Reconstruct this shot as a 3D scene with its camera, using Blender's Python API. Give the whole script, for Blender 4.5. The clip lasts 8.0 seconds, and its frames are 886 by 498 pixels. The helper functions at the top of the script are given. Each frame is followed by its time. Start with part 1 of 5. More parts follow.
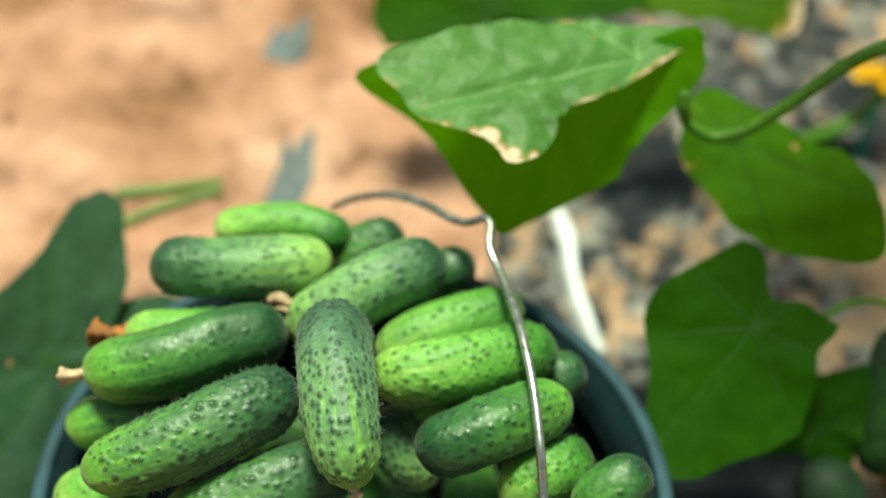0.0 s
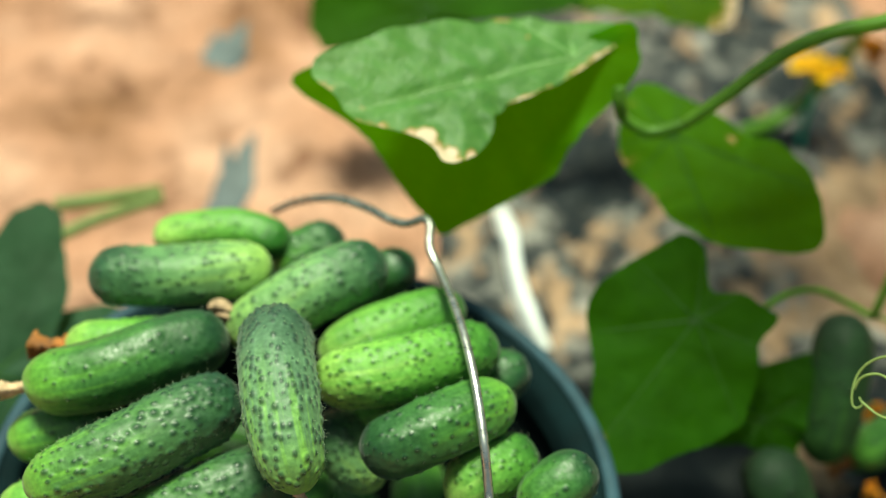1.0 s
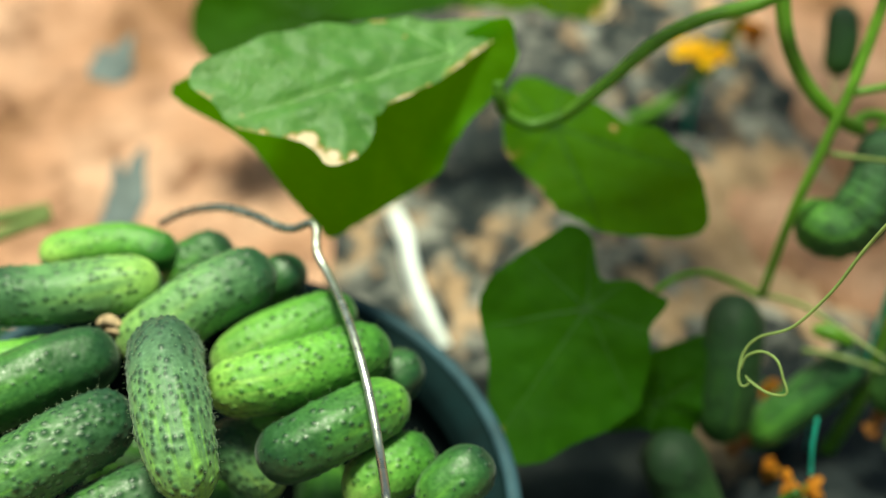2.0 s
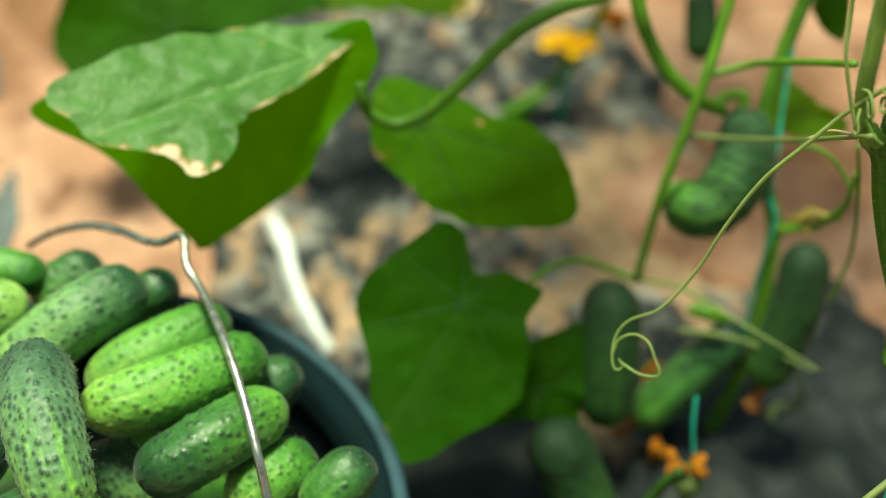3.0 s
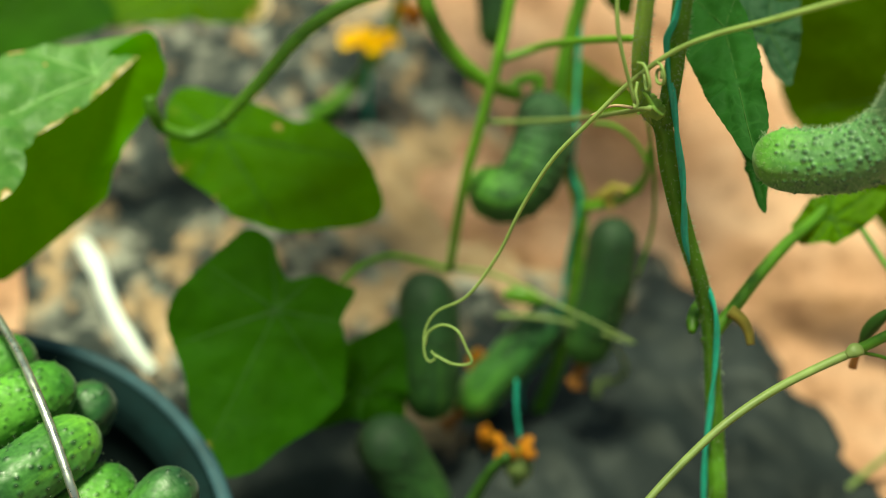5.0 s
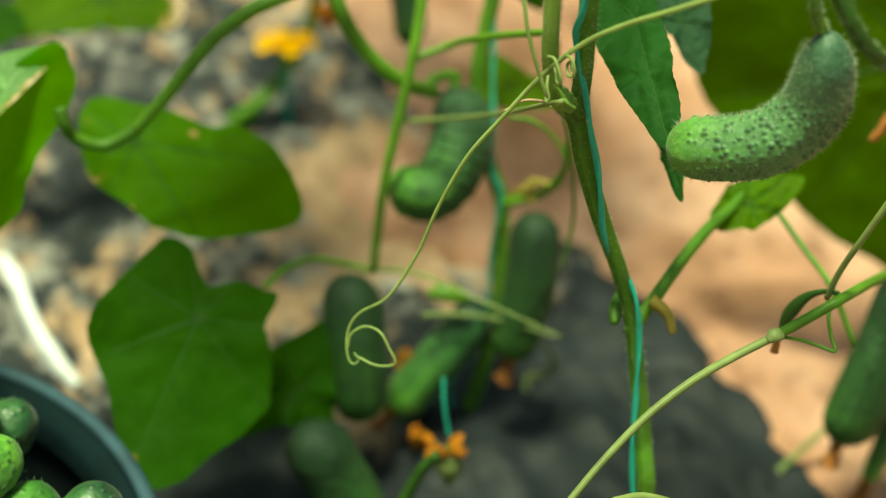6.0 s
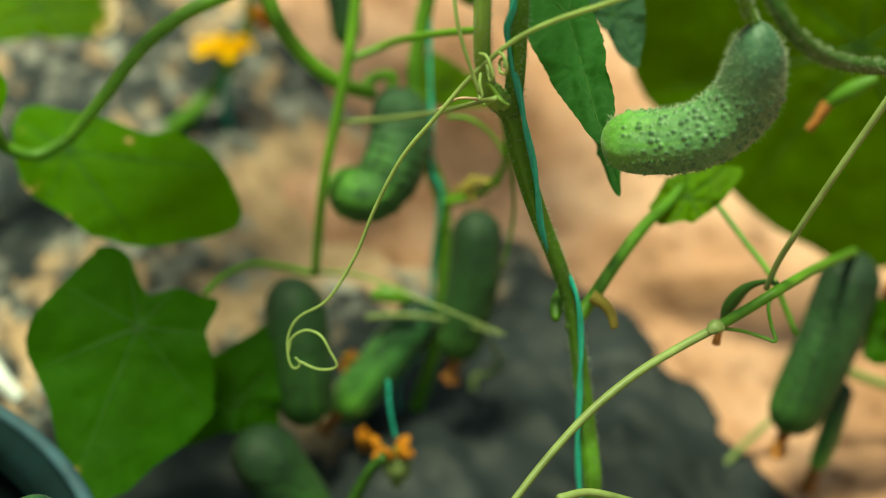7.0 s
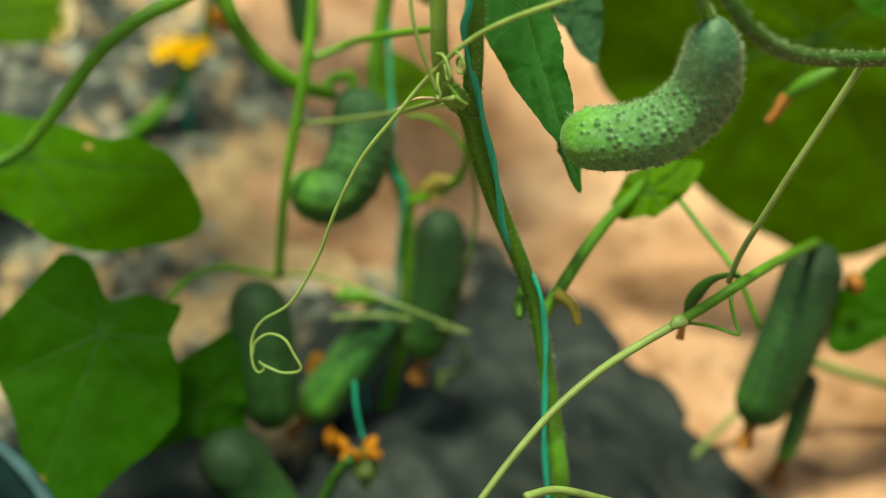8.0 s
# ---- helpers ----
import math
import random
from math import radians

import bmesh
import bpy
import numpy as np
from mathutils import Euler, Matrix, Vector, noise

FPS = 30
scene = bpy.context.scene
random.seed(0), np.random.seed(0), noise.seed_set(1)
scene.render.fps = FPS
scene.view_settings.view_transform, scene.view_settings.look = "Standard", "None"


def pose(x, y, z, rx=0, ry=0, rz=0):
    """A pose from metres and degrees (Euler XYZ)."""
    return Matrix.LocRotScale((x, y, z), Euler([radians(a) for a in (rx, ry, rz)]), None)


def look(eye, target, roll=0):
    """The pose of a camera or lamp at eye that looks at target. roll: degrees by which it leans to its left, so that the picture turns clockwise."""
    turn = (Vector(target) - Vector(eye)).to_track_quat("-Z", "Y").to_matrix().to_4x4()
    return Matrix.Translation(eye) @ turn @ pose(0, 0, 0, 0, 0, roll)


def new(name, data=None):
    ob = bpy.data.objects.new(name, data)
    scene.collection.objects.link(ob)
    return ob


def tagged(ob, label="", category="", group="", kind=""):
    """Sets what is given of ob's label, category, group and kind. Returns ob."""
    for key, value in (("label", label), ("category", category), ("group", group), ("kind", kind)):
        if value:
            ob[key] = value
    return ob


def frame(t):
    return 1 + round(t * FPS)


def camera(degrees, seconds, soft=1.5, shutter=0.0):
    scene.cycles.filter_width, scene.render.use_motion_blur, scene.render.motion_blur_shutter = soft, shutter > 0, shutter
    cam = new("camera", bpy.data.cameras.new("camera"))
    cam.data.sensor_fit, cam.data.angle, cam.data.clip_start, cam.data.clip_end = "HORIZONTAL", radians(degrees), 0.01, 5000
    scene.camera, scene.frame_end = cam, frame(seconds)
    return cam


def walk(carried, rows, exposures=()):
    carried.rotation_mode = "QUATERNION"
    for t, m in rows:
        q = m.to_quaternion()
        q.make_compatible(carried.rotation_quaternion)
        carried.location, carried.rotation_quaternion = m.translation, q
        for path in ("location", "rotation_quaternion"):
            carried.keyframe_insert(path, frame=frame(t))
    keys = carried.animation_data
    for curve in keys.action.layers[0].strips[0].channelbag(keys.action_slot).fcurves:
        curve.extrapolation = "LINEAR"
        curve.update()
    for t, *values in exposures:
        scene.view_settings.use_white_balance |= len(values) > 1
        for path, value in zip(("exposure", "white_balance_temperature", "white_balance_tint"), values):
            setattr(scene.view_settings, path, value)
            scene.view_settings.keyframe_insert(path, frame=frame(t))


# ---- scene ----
from mathutils import kdtree

# Camera on a small slider that pans to the right over a row of cucumber plants.
cam = camera(32.0, 8.0, soft=1.0)
cam.data.dof.use_dof = True
cam.data.dof.focus_distance = 0.61
cam.data.dof.aperture_fstop = 3.5
ROWS = [
    (0, 0.0000, 0.0000, 0.6870, 44.51, -2.87, 0.00),
    (0.5, 0.0017, -0.0001, 0.6870, 44.58, -2.88, -0.83),
    (1, 0.0064, 0.0001, 0.6873, 44.65, -2.94, -2.35),
    (1.5, 0.0129, -0.0011, 0.6887, 44.74, -2.94, -4.29),
    (3, 0.0356, -0.0068, 0.6901, 45.24, -2.80, -11.76),
    (3.5, 0.0418, -0.0084, 0.6896, 45.38, -2.86, -13.86),
    (4, 0.0465, -0.0091, 0.6896, 45.49, -2.87, -15.94),
    (5.5, 0.0603, -0.0106, 0.6877, 45.69, -2.93, -21.08),
    (6, 0.0640, -0.0106, 0.6870, 45.75, -2.95, -22.69),
    (6.5, 0.0685, -0.0112, 0.6858, 45.83, -3.05, -23.85),
    (7, 0.0712, -0.0110, 0.6850, 45.87, -2.97, -25.02),
    (7.5, 0.0739, -0.0102, 0.6847, 45.84, -2.91, -25.94),
    (8, 0.0752, -0.0108, 0.6854, 45.82, -2.85, -26.66),
]
walk(cam, [(t, pose(x, y, z, a, b, c)) for t, x, y, z, a, b, c in ROWS], exposures=((0.0, 0.50, 6900, -23), (1.5, 0.50, 6950, -23), (5.5, 0.62, 8100, -33), (8.0, 0.64, 8200, -33)))

# ---- light ----
SUN_ELEV, SUN_AZ = 80.0, 34.0   # degrees above the ground; degrees to the left of +y
world = bpy.data.worlds.new("sky")
scene.world = world
world.use_nodes = True
wn = world.node_tree.nodes
sky = wn.new("ShaderNodeTexSky")
sky.sky_type = 'NISHITA'
sky.sun_disc = False
sky.air_density, sky.dust_density, sky.ozone_density = 1.0, 4.0, 0.3
sky.sun_elevation = radians(SUN_ELEV)
sky.sun_rotation = radians(-SUN_AZ)
wn["Background"].inputs["Strength"].default_value = 0.068
world.node_tree.links.new(sky.outputs["Color"], wn["Background"].inputs["Color"])
sun_data = bpy.data.lights.new("sun", 'SUN')
sun_data.energy, sun_data.angle, sun_data.color = 5.0, radians(13.0), (1.0, 0.94, 0.84)
sun = new("sun", sun_data)
sd = Vector((-math.sin(radians(SUN_AZ)) * math.cos(radians(SUN_ELEV)), math.cos(radians(SUN_AZ)) * math.cos(radians(SUN_ELEV)), math.sin(radians(SUN_ELEV))))
sun.matrix_world = look(sd * 20, (0, 0, 0))


# ---- materials ----
def material(name, rough=0.5, spec=0.5):
    m = bpy.data.materials.new(name)
    m.use_nodes = True
    b = m.node_tree.nodes["Principled BSDF"]
    b.inputs["Roughness"].default_value = rough
    b.inputs["Specular IOR Level"].default_value = spec
    return m, m.node_tree.nodes, m.node_tree.links, b


def noise_node(nodes, links, vec, scale, detail=3.0, rough=0.55):
    n = nodes.new("ShaderNodeTexNoise")
    n.inputs["Scale"].default_value = scale
    n.inputs["Detail"].default_value = detail
    n.inputs["Roughness"].default_value = rough
    if vec is not None:
        links.new(vec, n.inputs["Vector"])
    return n


def ramp(nodes, links, fac, stops):
    r = nodes.new("ShaderNodeValToRGB")
    e = r.color_ramp.elements
    while len(e) < len(stops):
        e.new(0.5)
    for k, (p, c) in enumerate(stops):
        e[k].position = p
        e[k].color = (*c, 1.0) if len(c) == 3 else c
    links.new(fac, r.inputs["Fac"])
    return r


def mix(nodes, links, fac, a, b, mode='MIX'):
    m = nodes.new("ShaderNodeMix")
    m.data_type = 'RGBA'
    m.blend_type = mode
    for socket, v in ((m.inputs[0], fac), (m.inputs[6], a), (m.inputs[7], b)):
        if isinstance(v, bpy.types.NodeSocket):
            links.new(v, socket)
        elif isinstance(v, (int, float)):
            socket.default_value = v
        else:
            socket.default_value = (*v, 1.0)
    return m.outputs[2]


def bump(nodes, links, height, bsdf, strength, distance):
    b = nodes.new("ShaderNodeBump")
    b.inputs["Strength"].default_value = strength
    b.inputs["Distance"].default_value = distance
    links.new(height, b.inputs["Height"])
    links.new(b.outputs["Normal"], bsdf.inputs["Normal"])
    return b


def attr(nodes, name):
    a = nodes.new("ShaderNodeAttribute")
    a.attribute_name = name
    return a.outputs["Fac"]


def obj_coord(nodes):
    return nodes.new("ShaderNodeTexCoord").outputs["Object"]


def soil_material():
    m, n, l, b = material("sandy_soil", 0.95, 0.15)
    c = obj_coord(n)
    big = noise_node(n, l, c, 9.0, 3.0)
    mid = noise_node(n, l, c, 26.0, 5.0, 0.62)
    fine = noise_node(n, l, c, 420.0, 3.0)
    base = ramp(n, l, big.outputs["Fac"], [(0.32, (0.30, 0.150, 0.090)), (0.48, (0.52, 0.276, 0.192)), (0.66, (0.68, 0.400, 0.305))])
    clod = ramp(n, l, mid.outputs["Fac"], [(0.30, (0.34, 0.28, 0.24)), (0.46, (0.92, 0.90, 0.88)), (0.72, (1.22, 1.18, 1.15))])
    col = mix(n, l, 0.85, base.outputs["Color"], clod.outputs["Color"], 'MULTIPLY')
    grain = ramp(n, l, fine.outputs["Fac"], [(0.3, (0.7, 0.7, 0.7)), (0.7, (1.15, 1.15, 1.15))])
    col = mix(n, l, 0.6, col, grain.outputs["Color"], 'MULTIPLY')
    l.new(col, b.inputs["Base Color"])
    add = n.new("ShaderNodeMath")
    add.operation = 'ADD'
    l.new(mid.outputs["Fac"], add.inputs[0])
    l.new(fine.outputs["Fac"], add.inputs[1])
    bump(n, l, add.outputs[0], b, 0.9, 0.006)
    return m


def film_material():
    """Slate film, dusted grey and silvery on its creases, with sandy soil lying on it in patches."""
    m, n, l, b = material("mulch_film", 0.6, 0.15)
    c = obj_coord(n)
    run = n.new("ShaderNodeMapping")
    run.inputs["Scale"].default_value = (1.0, 0.55, 1.0)
    run.inputs["Rotation"].default_value = (0.0, 0.0, 0.35)
    l.new(c, run.inputs["Vector"])
    patch = noise_node(n, l, run.outputs["Vector"], 46.0, 4.0, 0.6)
    dust = noise_node(n, l, c, 42.0, 4.0, 0.6)
    speck = noise_node(n, l, c, 90.0, 3.0)
    wr = noise_node(n, l, c, 22.0, 2.0)

    def plus(a):
        add = n.new("ShaderNodeMath")
        add.operation = 'ADD'
        l.new(a, add.inputs[0])
        l.new(attr(n, "dirt_and_shade"), add.inputs[1])
        return add.outputs[0]
    film = ramp(n, l, wr.outputs["Fac"], [(0.3, (0.008, 0.0105, 0.013)), (0.55, (0.015, 0.018, 0.021)), (0.75, (0.026, 0.029, 0.033))])
    dusty = ramp(n, l, plus(dust.outputs["Fac"]), [(0.45, (0, 0, 0)), (0.56, (0.4, 0.4, 0.4)), (0.68, (1, 1, 1))])
    col = mix(n, l, dusty.outputs["Color"], film.outputs["Color"], (0.29, 0.265, 0.25))
    laid = plus(patch.outputs["Fac"])
    mask = ramp(n, l, laid, [(0.50, (0, 0, 0)), (0.63, (1, 1, 1))])
    soil = ramp(n, l, speck.outputs["Fac"], [(0.3, (0.27, 0.165, 0.105)), (0.7, (0.43, 0.28, 0.19))])
    col = mix(n, l, mask.outputs["Color"], col, soil.outputs["Color"])
    l.new(col, b.inputs["Base Color"])
    r = ramp(n, l, laid, [(0.50, (0.6, 0.6, 0.6)), (0.60, (0.95, 0.95, 0.95))])
    l.new(r.outputs["Color"], b.inputs["Roughness"])
    bump(n, l, wr.outputs["Fac"], b, 0.3, 0.008)
    return m


def cuke_material(name, dark, mid, tip, rough=0.44, sheen=0.10):
    """Fruit skin: darker at the stem end, paler with streaks towards the blossom end."""
    m, n, l, b = material(name, rough, 0.42)
    b.inputs["Sheen Weight"].default_value = sheen
    b.inputs["Sheen Roughness"].default_value = 0.45
    uv = n.new("ShaderNodeUVMap").outputs["UV"]
    sep = n.new("ShaderNodeSeparateXYZ")
    l.new(uv, sep.inputs[0])
    c = obj_coord(n)
    blotch = noise_node(n, l, c, 70.0, 3.0)
    mp = n.new("ShaderNodeMapping")
    mp.inputs["Scale"].default_value = (1.4, 20.0, 1.0)
    l.new(uv, mp.inputs["Vector"])
    streak = noise_node(n, l, mp.outputs["Vector"], 1.0, 2.0)
    shift = n.new("ShaderNodeMath")
    shift.operation = 'MULTIPLY_ADD'
    l.new(blotch.outputs["Fac"], shift.inputs[0])
    shift.inputs[1].default_value = 0.35
    shift.inputs[2].default_value = -0.17
    pos = n.new("ShaderNodeMath")
    pos.operation = 'ADD'
    l.new(sep.outputs["X"], pos.inputs[0])
    l.new(shift.outputs[0], pos.inputs[1])
    grad = ramp(n, l, pos.outputs[0], [(0.10, dark), (0.42, mid), (0.74, tuple(0.85 * p + 0.15 * q for p, q in zip(mid, tip))), (1.0, tip)])
    st = ramp(n, l, streak.outputs["Fac"], [(0.50, (0, 0, 0)), (0.62, (1, 1, 1))])
    amount = ramp(n, l, sep.outputs["X"], [(0.35, (0, 0, 0)), (0.95, (0.95, 0.95, 0.95))])
    fac = mix(n, l, 1.0, st.outputs["Color"], amount.outputs["Color"], 'MULTIPLY')
    col = mix(n, l, fac, grad.outputs["Color"], tip)
    mott = ramp(n, l, blotch.outputs["Fac"], [(0.3, (0.75, 0.78, 0.75)), (0.7, (1.2, 1.18, 1.15))])
    col = mix(n, l, 0.7, col, mott.outputs["Color"], 'MULTIPLY')
    info = n.new("ShaderNodeObjectInfo")
    vary = ramp(n, l, info.outputs["Random"], [(0.0, (0.85, 0.88, 0.85)), (1.0, (1.12, 1.1, 1.05))])
    col = mix(n, l, 1.0, col, vary.outputs["Color"], 'MULTIPLY')
    l.new(col, b.inputs["Base Color"])
    fine = noise_node(n, l, c, 500.0, 2.0)
    rr = ramp(n, l, fine.outputs["Fac"], [(0.3, (rough - 0.06,) * 3), (0.7, (rough + 0.14,) * 3)])
    l.new(rr.outputs["Color"], b.inputs["Roughness"])
    vor = n.new("ShaderNodeTexVoronoi")
    vor.feature = 'SMOOTH_F1'
    vor.inputs["Scale"].default_value = 230.0
    vor.inputs["Smoothness"].default_value = 0.35
    l.new(c, vor.inputs["Vector"])
    dots = ramp(n, l, fine.outputs["Fac"], [(0.35, (0.78, 0.80, 0.78)), (0.65, (1.22, 1.20, 1.18))])
    col = mix(n, l, 0.8, col, dots.outputs["Color"], 'MULTIPLY')
    hill = ramp(n, l, vor.outputs["Distance"], [(0.0, (1, 1, 1)), (0.30, (0.55, 0.55, 0.55)), (0.62, (0, 0, 0))])
    spot = ramp(n, l, vor.outputs["Distance"], [(0.10, (0.72, 0.76, 0.72)), (0.30, (1.0, 1.0, 1.0)), (0.60, (1.06, 1.05, 1.03))])
    col2 = mix(n, l, 0.45, col, spot.outputs["Color"], 'MULTIPLY')
    wm = ramp(n, l, attr(n, "wart"), [(0.10, (0, 0, 0)), (0.62, (0.68, 0.68, 0.68)), (1.0, (0.78, 0.78, 0.78))])
    col2 = mix(n, l, wm.outputs["Color"], col2, tuple(v * 0.6 for v in dark))
    l.new(col2, b.inputs["Base Color"])
    hh = n.new("ShaderNodeMath")
    hh.operation = 'ADD'
    l.new(hill.outputs["Color"], hh.inputs[0])
    l.new(blotch.outputs["Fac"], hh.inputs[1])
    bump(n, l, hh.outputs[0], b, 0.16, 0.0014)
    return m


def leaf_material(name, top, glow, vein, rough=0.68, spec=0.10):
    m, n, l, b = material(name, rough, spec)
    c = obj_coord(n)
    big = noise_node(n, l, c, 30.0, 3.0)
    fine = noise_node(n, l, c, 260.0, 3.0)
    shade = ramp(n, l, big.outputs["Fac"], [(0.3, tuple(v * 0.75 for v in top)), (0.7, tuple(v * 1.25 for v in top))])
    g = ramp(n, l, fine.outputs["Fac"], [(0.3, (0.8, 0.82, 0.8)), (0.7, (1.15, 1.12, 1.1))])
    col = mix(n, l, 0.7, shade.outputs["Color"], g.outputs["Color"], 'MULTIPLY')
    vm = ramp(n, l, attr(n, "vein"), [(0.0, (0, 0, 0)), (1.0, (0.75, 0.75, 0.75))])
    col = mix(n, l, vm.outputs["Color"], col, vein)
    cell = n.new("ShaderNodeTexVoronoi")
    cell.feature = 'DISTANCE_TO_EDGE'
    cell.inputs["Scale"].default_value = 130.0
    warp = mix(n, l, 0.02, c, noise_node(n, l, c, 60.0, 2.0).outputs["Color"])
    l.new(warp, cell.inputs["Vector"])
    net = ramp(n, l, cell.outputs["Distance"], [(0.0, (0.34, 0.34, 0.34)), (0.10, (0, 0, 0))])
    col = mix(n, l, net.outputs["Color"], col, vein)
    edge = noise_node(n, l, c, 120.0, 4.0)
    bn = n.new("ShaderNodeMath")
    bn.operation = 'MULTIPLY_ADD'
    l.new(edge.outputs["Fac"], bn.inputs[0])
    bn.inputs[1].default_value = 0.9
    bn.inputs[2].default_value = -0.45
    bs = n.new("ShaderNodeMath")
    bs.operation = 'ADD'
    l.new(attr(n, "burn"), bs.inputs[0])
    l.new(bn.outputs[0], bs.inputs[1])
    bm_ = ramp(n, l, bs.outputs[0], [(0.42, (0, 0, 0)), (0.60, (1, 1, 1))])
    rust = ramp(n, l, bs.outputs[0], [(0.42, (0.30, 0.20, 0.02)), (0.54, (0.50, 0.30, 0.10)), (0.68, (0.80, 0.62, 0.46))])
    col = mix(n, l, bm_.outputs["Color"], col, rust.outputs["Color"])
    l.new(col, b.inputs["Base Color"])
    tr = n.new("ShaderNodeBsdfTranslucent")
    tcol = mix(n, l, bm_.outputs["Color"], glow, rust.outputs["Color"])
    tcol = mix(n, l, vm.outputs["Color"], tcol, tuple(v * 0.7 for v in glow))
    l.new(tcol, tr.inputs["Color"])
    ms = n.new("ShaderNodeMixShader")
    ms.inputs[0].default_value = 0.45
    l.new(b.outputs[0], ms.inputs[1])
    l.new(tr.outputs[0], ms.inputs[2])
    out = [x for x in n if x.type == 'OUTPUT_MATERIAL'][0]
    l.new(ms.outputs[0], out.inputs["Surface"])
    quilted = ramp(n, l, cell.outputs["Distance"], [(0.0, (0, 0, 0)), (0.18, (0.8, 0.8, 0.8)), (0.5, (1, 1, 1))])
    rough_up = n.new("ShaderNodeMath")
    rough_up.operation = 'MULTIPLY_ADD'
    l.new(fine.outputs["Fac"], rough_up.inputs[0])
    rough_up.inputs[1].default_value = 0.6
    l.new(quilted.outputs["Color"], rough_up.inputs[2])
    bump(n, l, rough_up.outputs[0], b, 0.22, 0.0010)
    return m


def plain_material(name, colour, rough=0.5, spread=0.2, scale=120.0, metal=0.0, glow=None, spec=0.5):
    """One colour with two scales of variation and a little relief."""
    m, n, l, b = material(name, rough, spec)
    c = obj_coord(n)
    a1 = noise_node(n, l, c, scale, 4.0)
    a2 = noise_node(n, l, c, scale * 0.17, 2.0)
    r1 = ramp(n, l, a1.outputs["Fac"], [(0.3, tuple(v * (1 - spread) for v in colour)), (0.7, tuple(v * (1 + spread) for v in colour))])
    r2 = ramp(n, l, a2.outputs["Fac"], [(0.3, (1 - spread,) * 3), (0.7, (1 + spread * 0.6,) * 3)])
    col = mix(n, l, 1.0, r1.outputs["Color"], r2.outputs["Color"], 'MULTIPLY')
    l.new(col, b.inputs["Base Color"])
    b.inputs["Metallic"].default_value = metal
    rr = ramp(n, l, a1.outputs["Fac"], [(0.3, (max(0.05, rough - 0.1),) * 3), (0.7, (min(1.0, rough + 0.1),) * 3)])
    l.new(rr.outputs["Color"], b.inputs["Roughness"])
    bump(n, l, a1.outputs["Fac"], b, 0.25, 0.001)
    if glow:
        tr = n.new("ShaderNodeBsdfTranslucent")
        tr.inputs["Color"].default_value = (*glow, 1)
        ms = n.new("ShaderNodeMixShader")
        ms.inputs[0].default_value = 0.4
        l.new(b.outputs[0], ms.inputs[1])
        l.new(tr.outputs[0], ms.inputs[2])
        out = [x for x in n if x.type == 'OUTPUT_MATERIAL'][0]
        l.new(ms.outputs[0], out.inputs["Surface"])
    return m


SOIL = soil_material()
FILM = film_material()
CUKE_DARK = cuke_material("dark_cucumber_skin", (0.010, 0.042, 0.018), (0.038, 0.118, 0.025), (0.14, 0.33, 0.040), 0.42)
CUKE_MIST = cuke_material("dusty_green_cucumber_skin", (0.011, 0.044, 0.022), (0.048, 0.118, 0.040), (0.12, 0.28, 0.032), 0.44)
CUKE_MID = cuke_material("green_cucumber_skin", (0.016, 0.060, 0.026), (0.105, 0.215, 0.085), (0.30, 0.47, 0.12), 0.50)
CUKE_FROST = cuke_material("frosted_cucumber_skin", (0.012, 0.042, 0.028), (0.088, 0.168, 0.096), (0.20, 0.40, 0.065), 0.50)
CUKE_LIGHT = cuke_material("bright_cucumber_skin", (0.026, 0.110, 0.010), (0.100, 0.262, 0.034), (0.27, 0.44, 0.10), 0.50)
CUKE_YOUNG = cuke_material("young_cucumber_skin", (0.040, 0.094, 0.052), (0.088, 0.190, 0.074), (0.108, 0.265, 0.040), 0.50)
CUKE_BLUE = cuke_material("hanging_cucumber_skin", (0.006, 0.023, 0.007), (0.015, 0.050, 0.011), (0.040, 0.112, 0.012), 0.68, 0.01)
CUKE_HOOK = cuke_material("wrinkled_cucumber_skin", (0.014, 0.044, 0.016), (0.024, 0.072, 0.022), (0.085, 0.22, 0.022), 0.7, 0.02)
HAIR = plain_material("pale_hair", (0.42, 0.50, 0.33), 0.6, glow=(0.45, 0.55, 0.35))
# lit copy of the leaf green: sunlight and sheen lifted into the colour
LEAF_BRIGHT = leaf_material("sun_tinted_leaf", (0.098, 0.225, 0.054), (0.12, 0.36, 0.005), (0.20, 0.34, 0.10), 0.48, 0.35)
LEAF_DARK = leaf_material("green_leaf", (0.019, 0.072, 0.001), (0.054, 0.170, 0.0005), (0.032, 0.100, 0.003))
LEAF_NARROW = leaf_material("bluish_leaf", (0.020, 0.076, 0.014), (0.032, 0.155, 0.004), (0.04, 0.12, 0.03))
LEAF_BLUE = leaf_material("grey_green_leaf", (0.030, 0.077, 0.040), (0.028, 0.092, 0.020), (0.050, 0.115, 0.060), 0.65, 0.2)
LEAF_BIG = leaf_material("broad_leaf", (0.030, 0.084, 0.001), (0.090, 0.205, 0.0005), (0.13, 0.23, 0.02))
LEAF_MID = leaf_material("spotted_leaf", (0.048, 0.140, 0.003), (0.150, 0.38, 0.001), (0.06, 0.165, 0.006))
VEIN = plain_material("vein_skin", (0.030, 0.100, 0.004), 0.6, 0.2, glow=(0.05, 0.17, 0.002))
VEIN_BRIGHT = plain_material("pale_vein_skin", (0.22, 0.38, 0.13), 0.6, 0.2)
LEAF_UNDER = leaf_material("leaf_underside", (0.052, 0.155, 0.003), (0.20, 0.56, 0.001), (0.085, 0.21, 0.01))
LEAF_YELLOW = leaf_material("yellowing_leaf", (0.062, 0.140, 0.005), (0.15, 0.29, 0.002), (0.085, 0.17, 0.015))
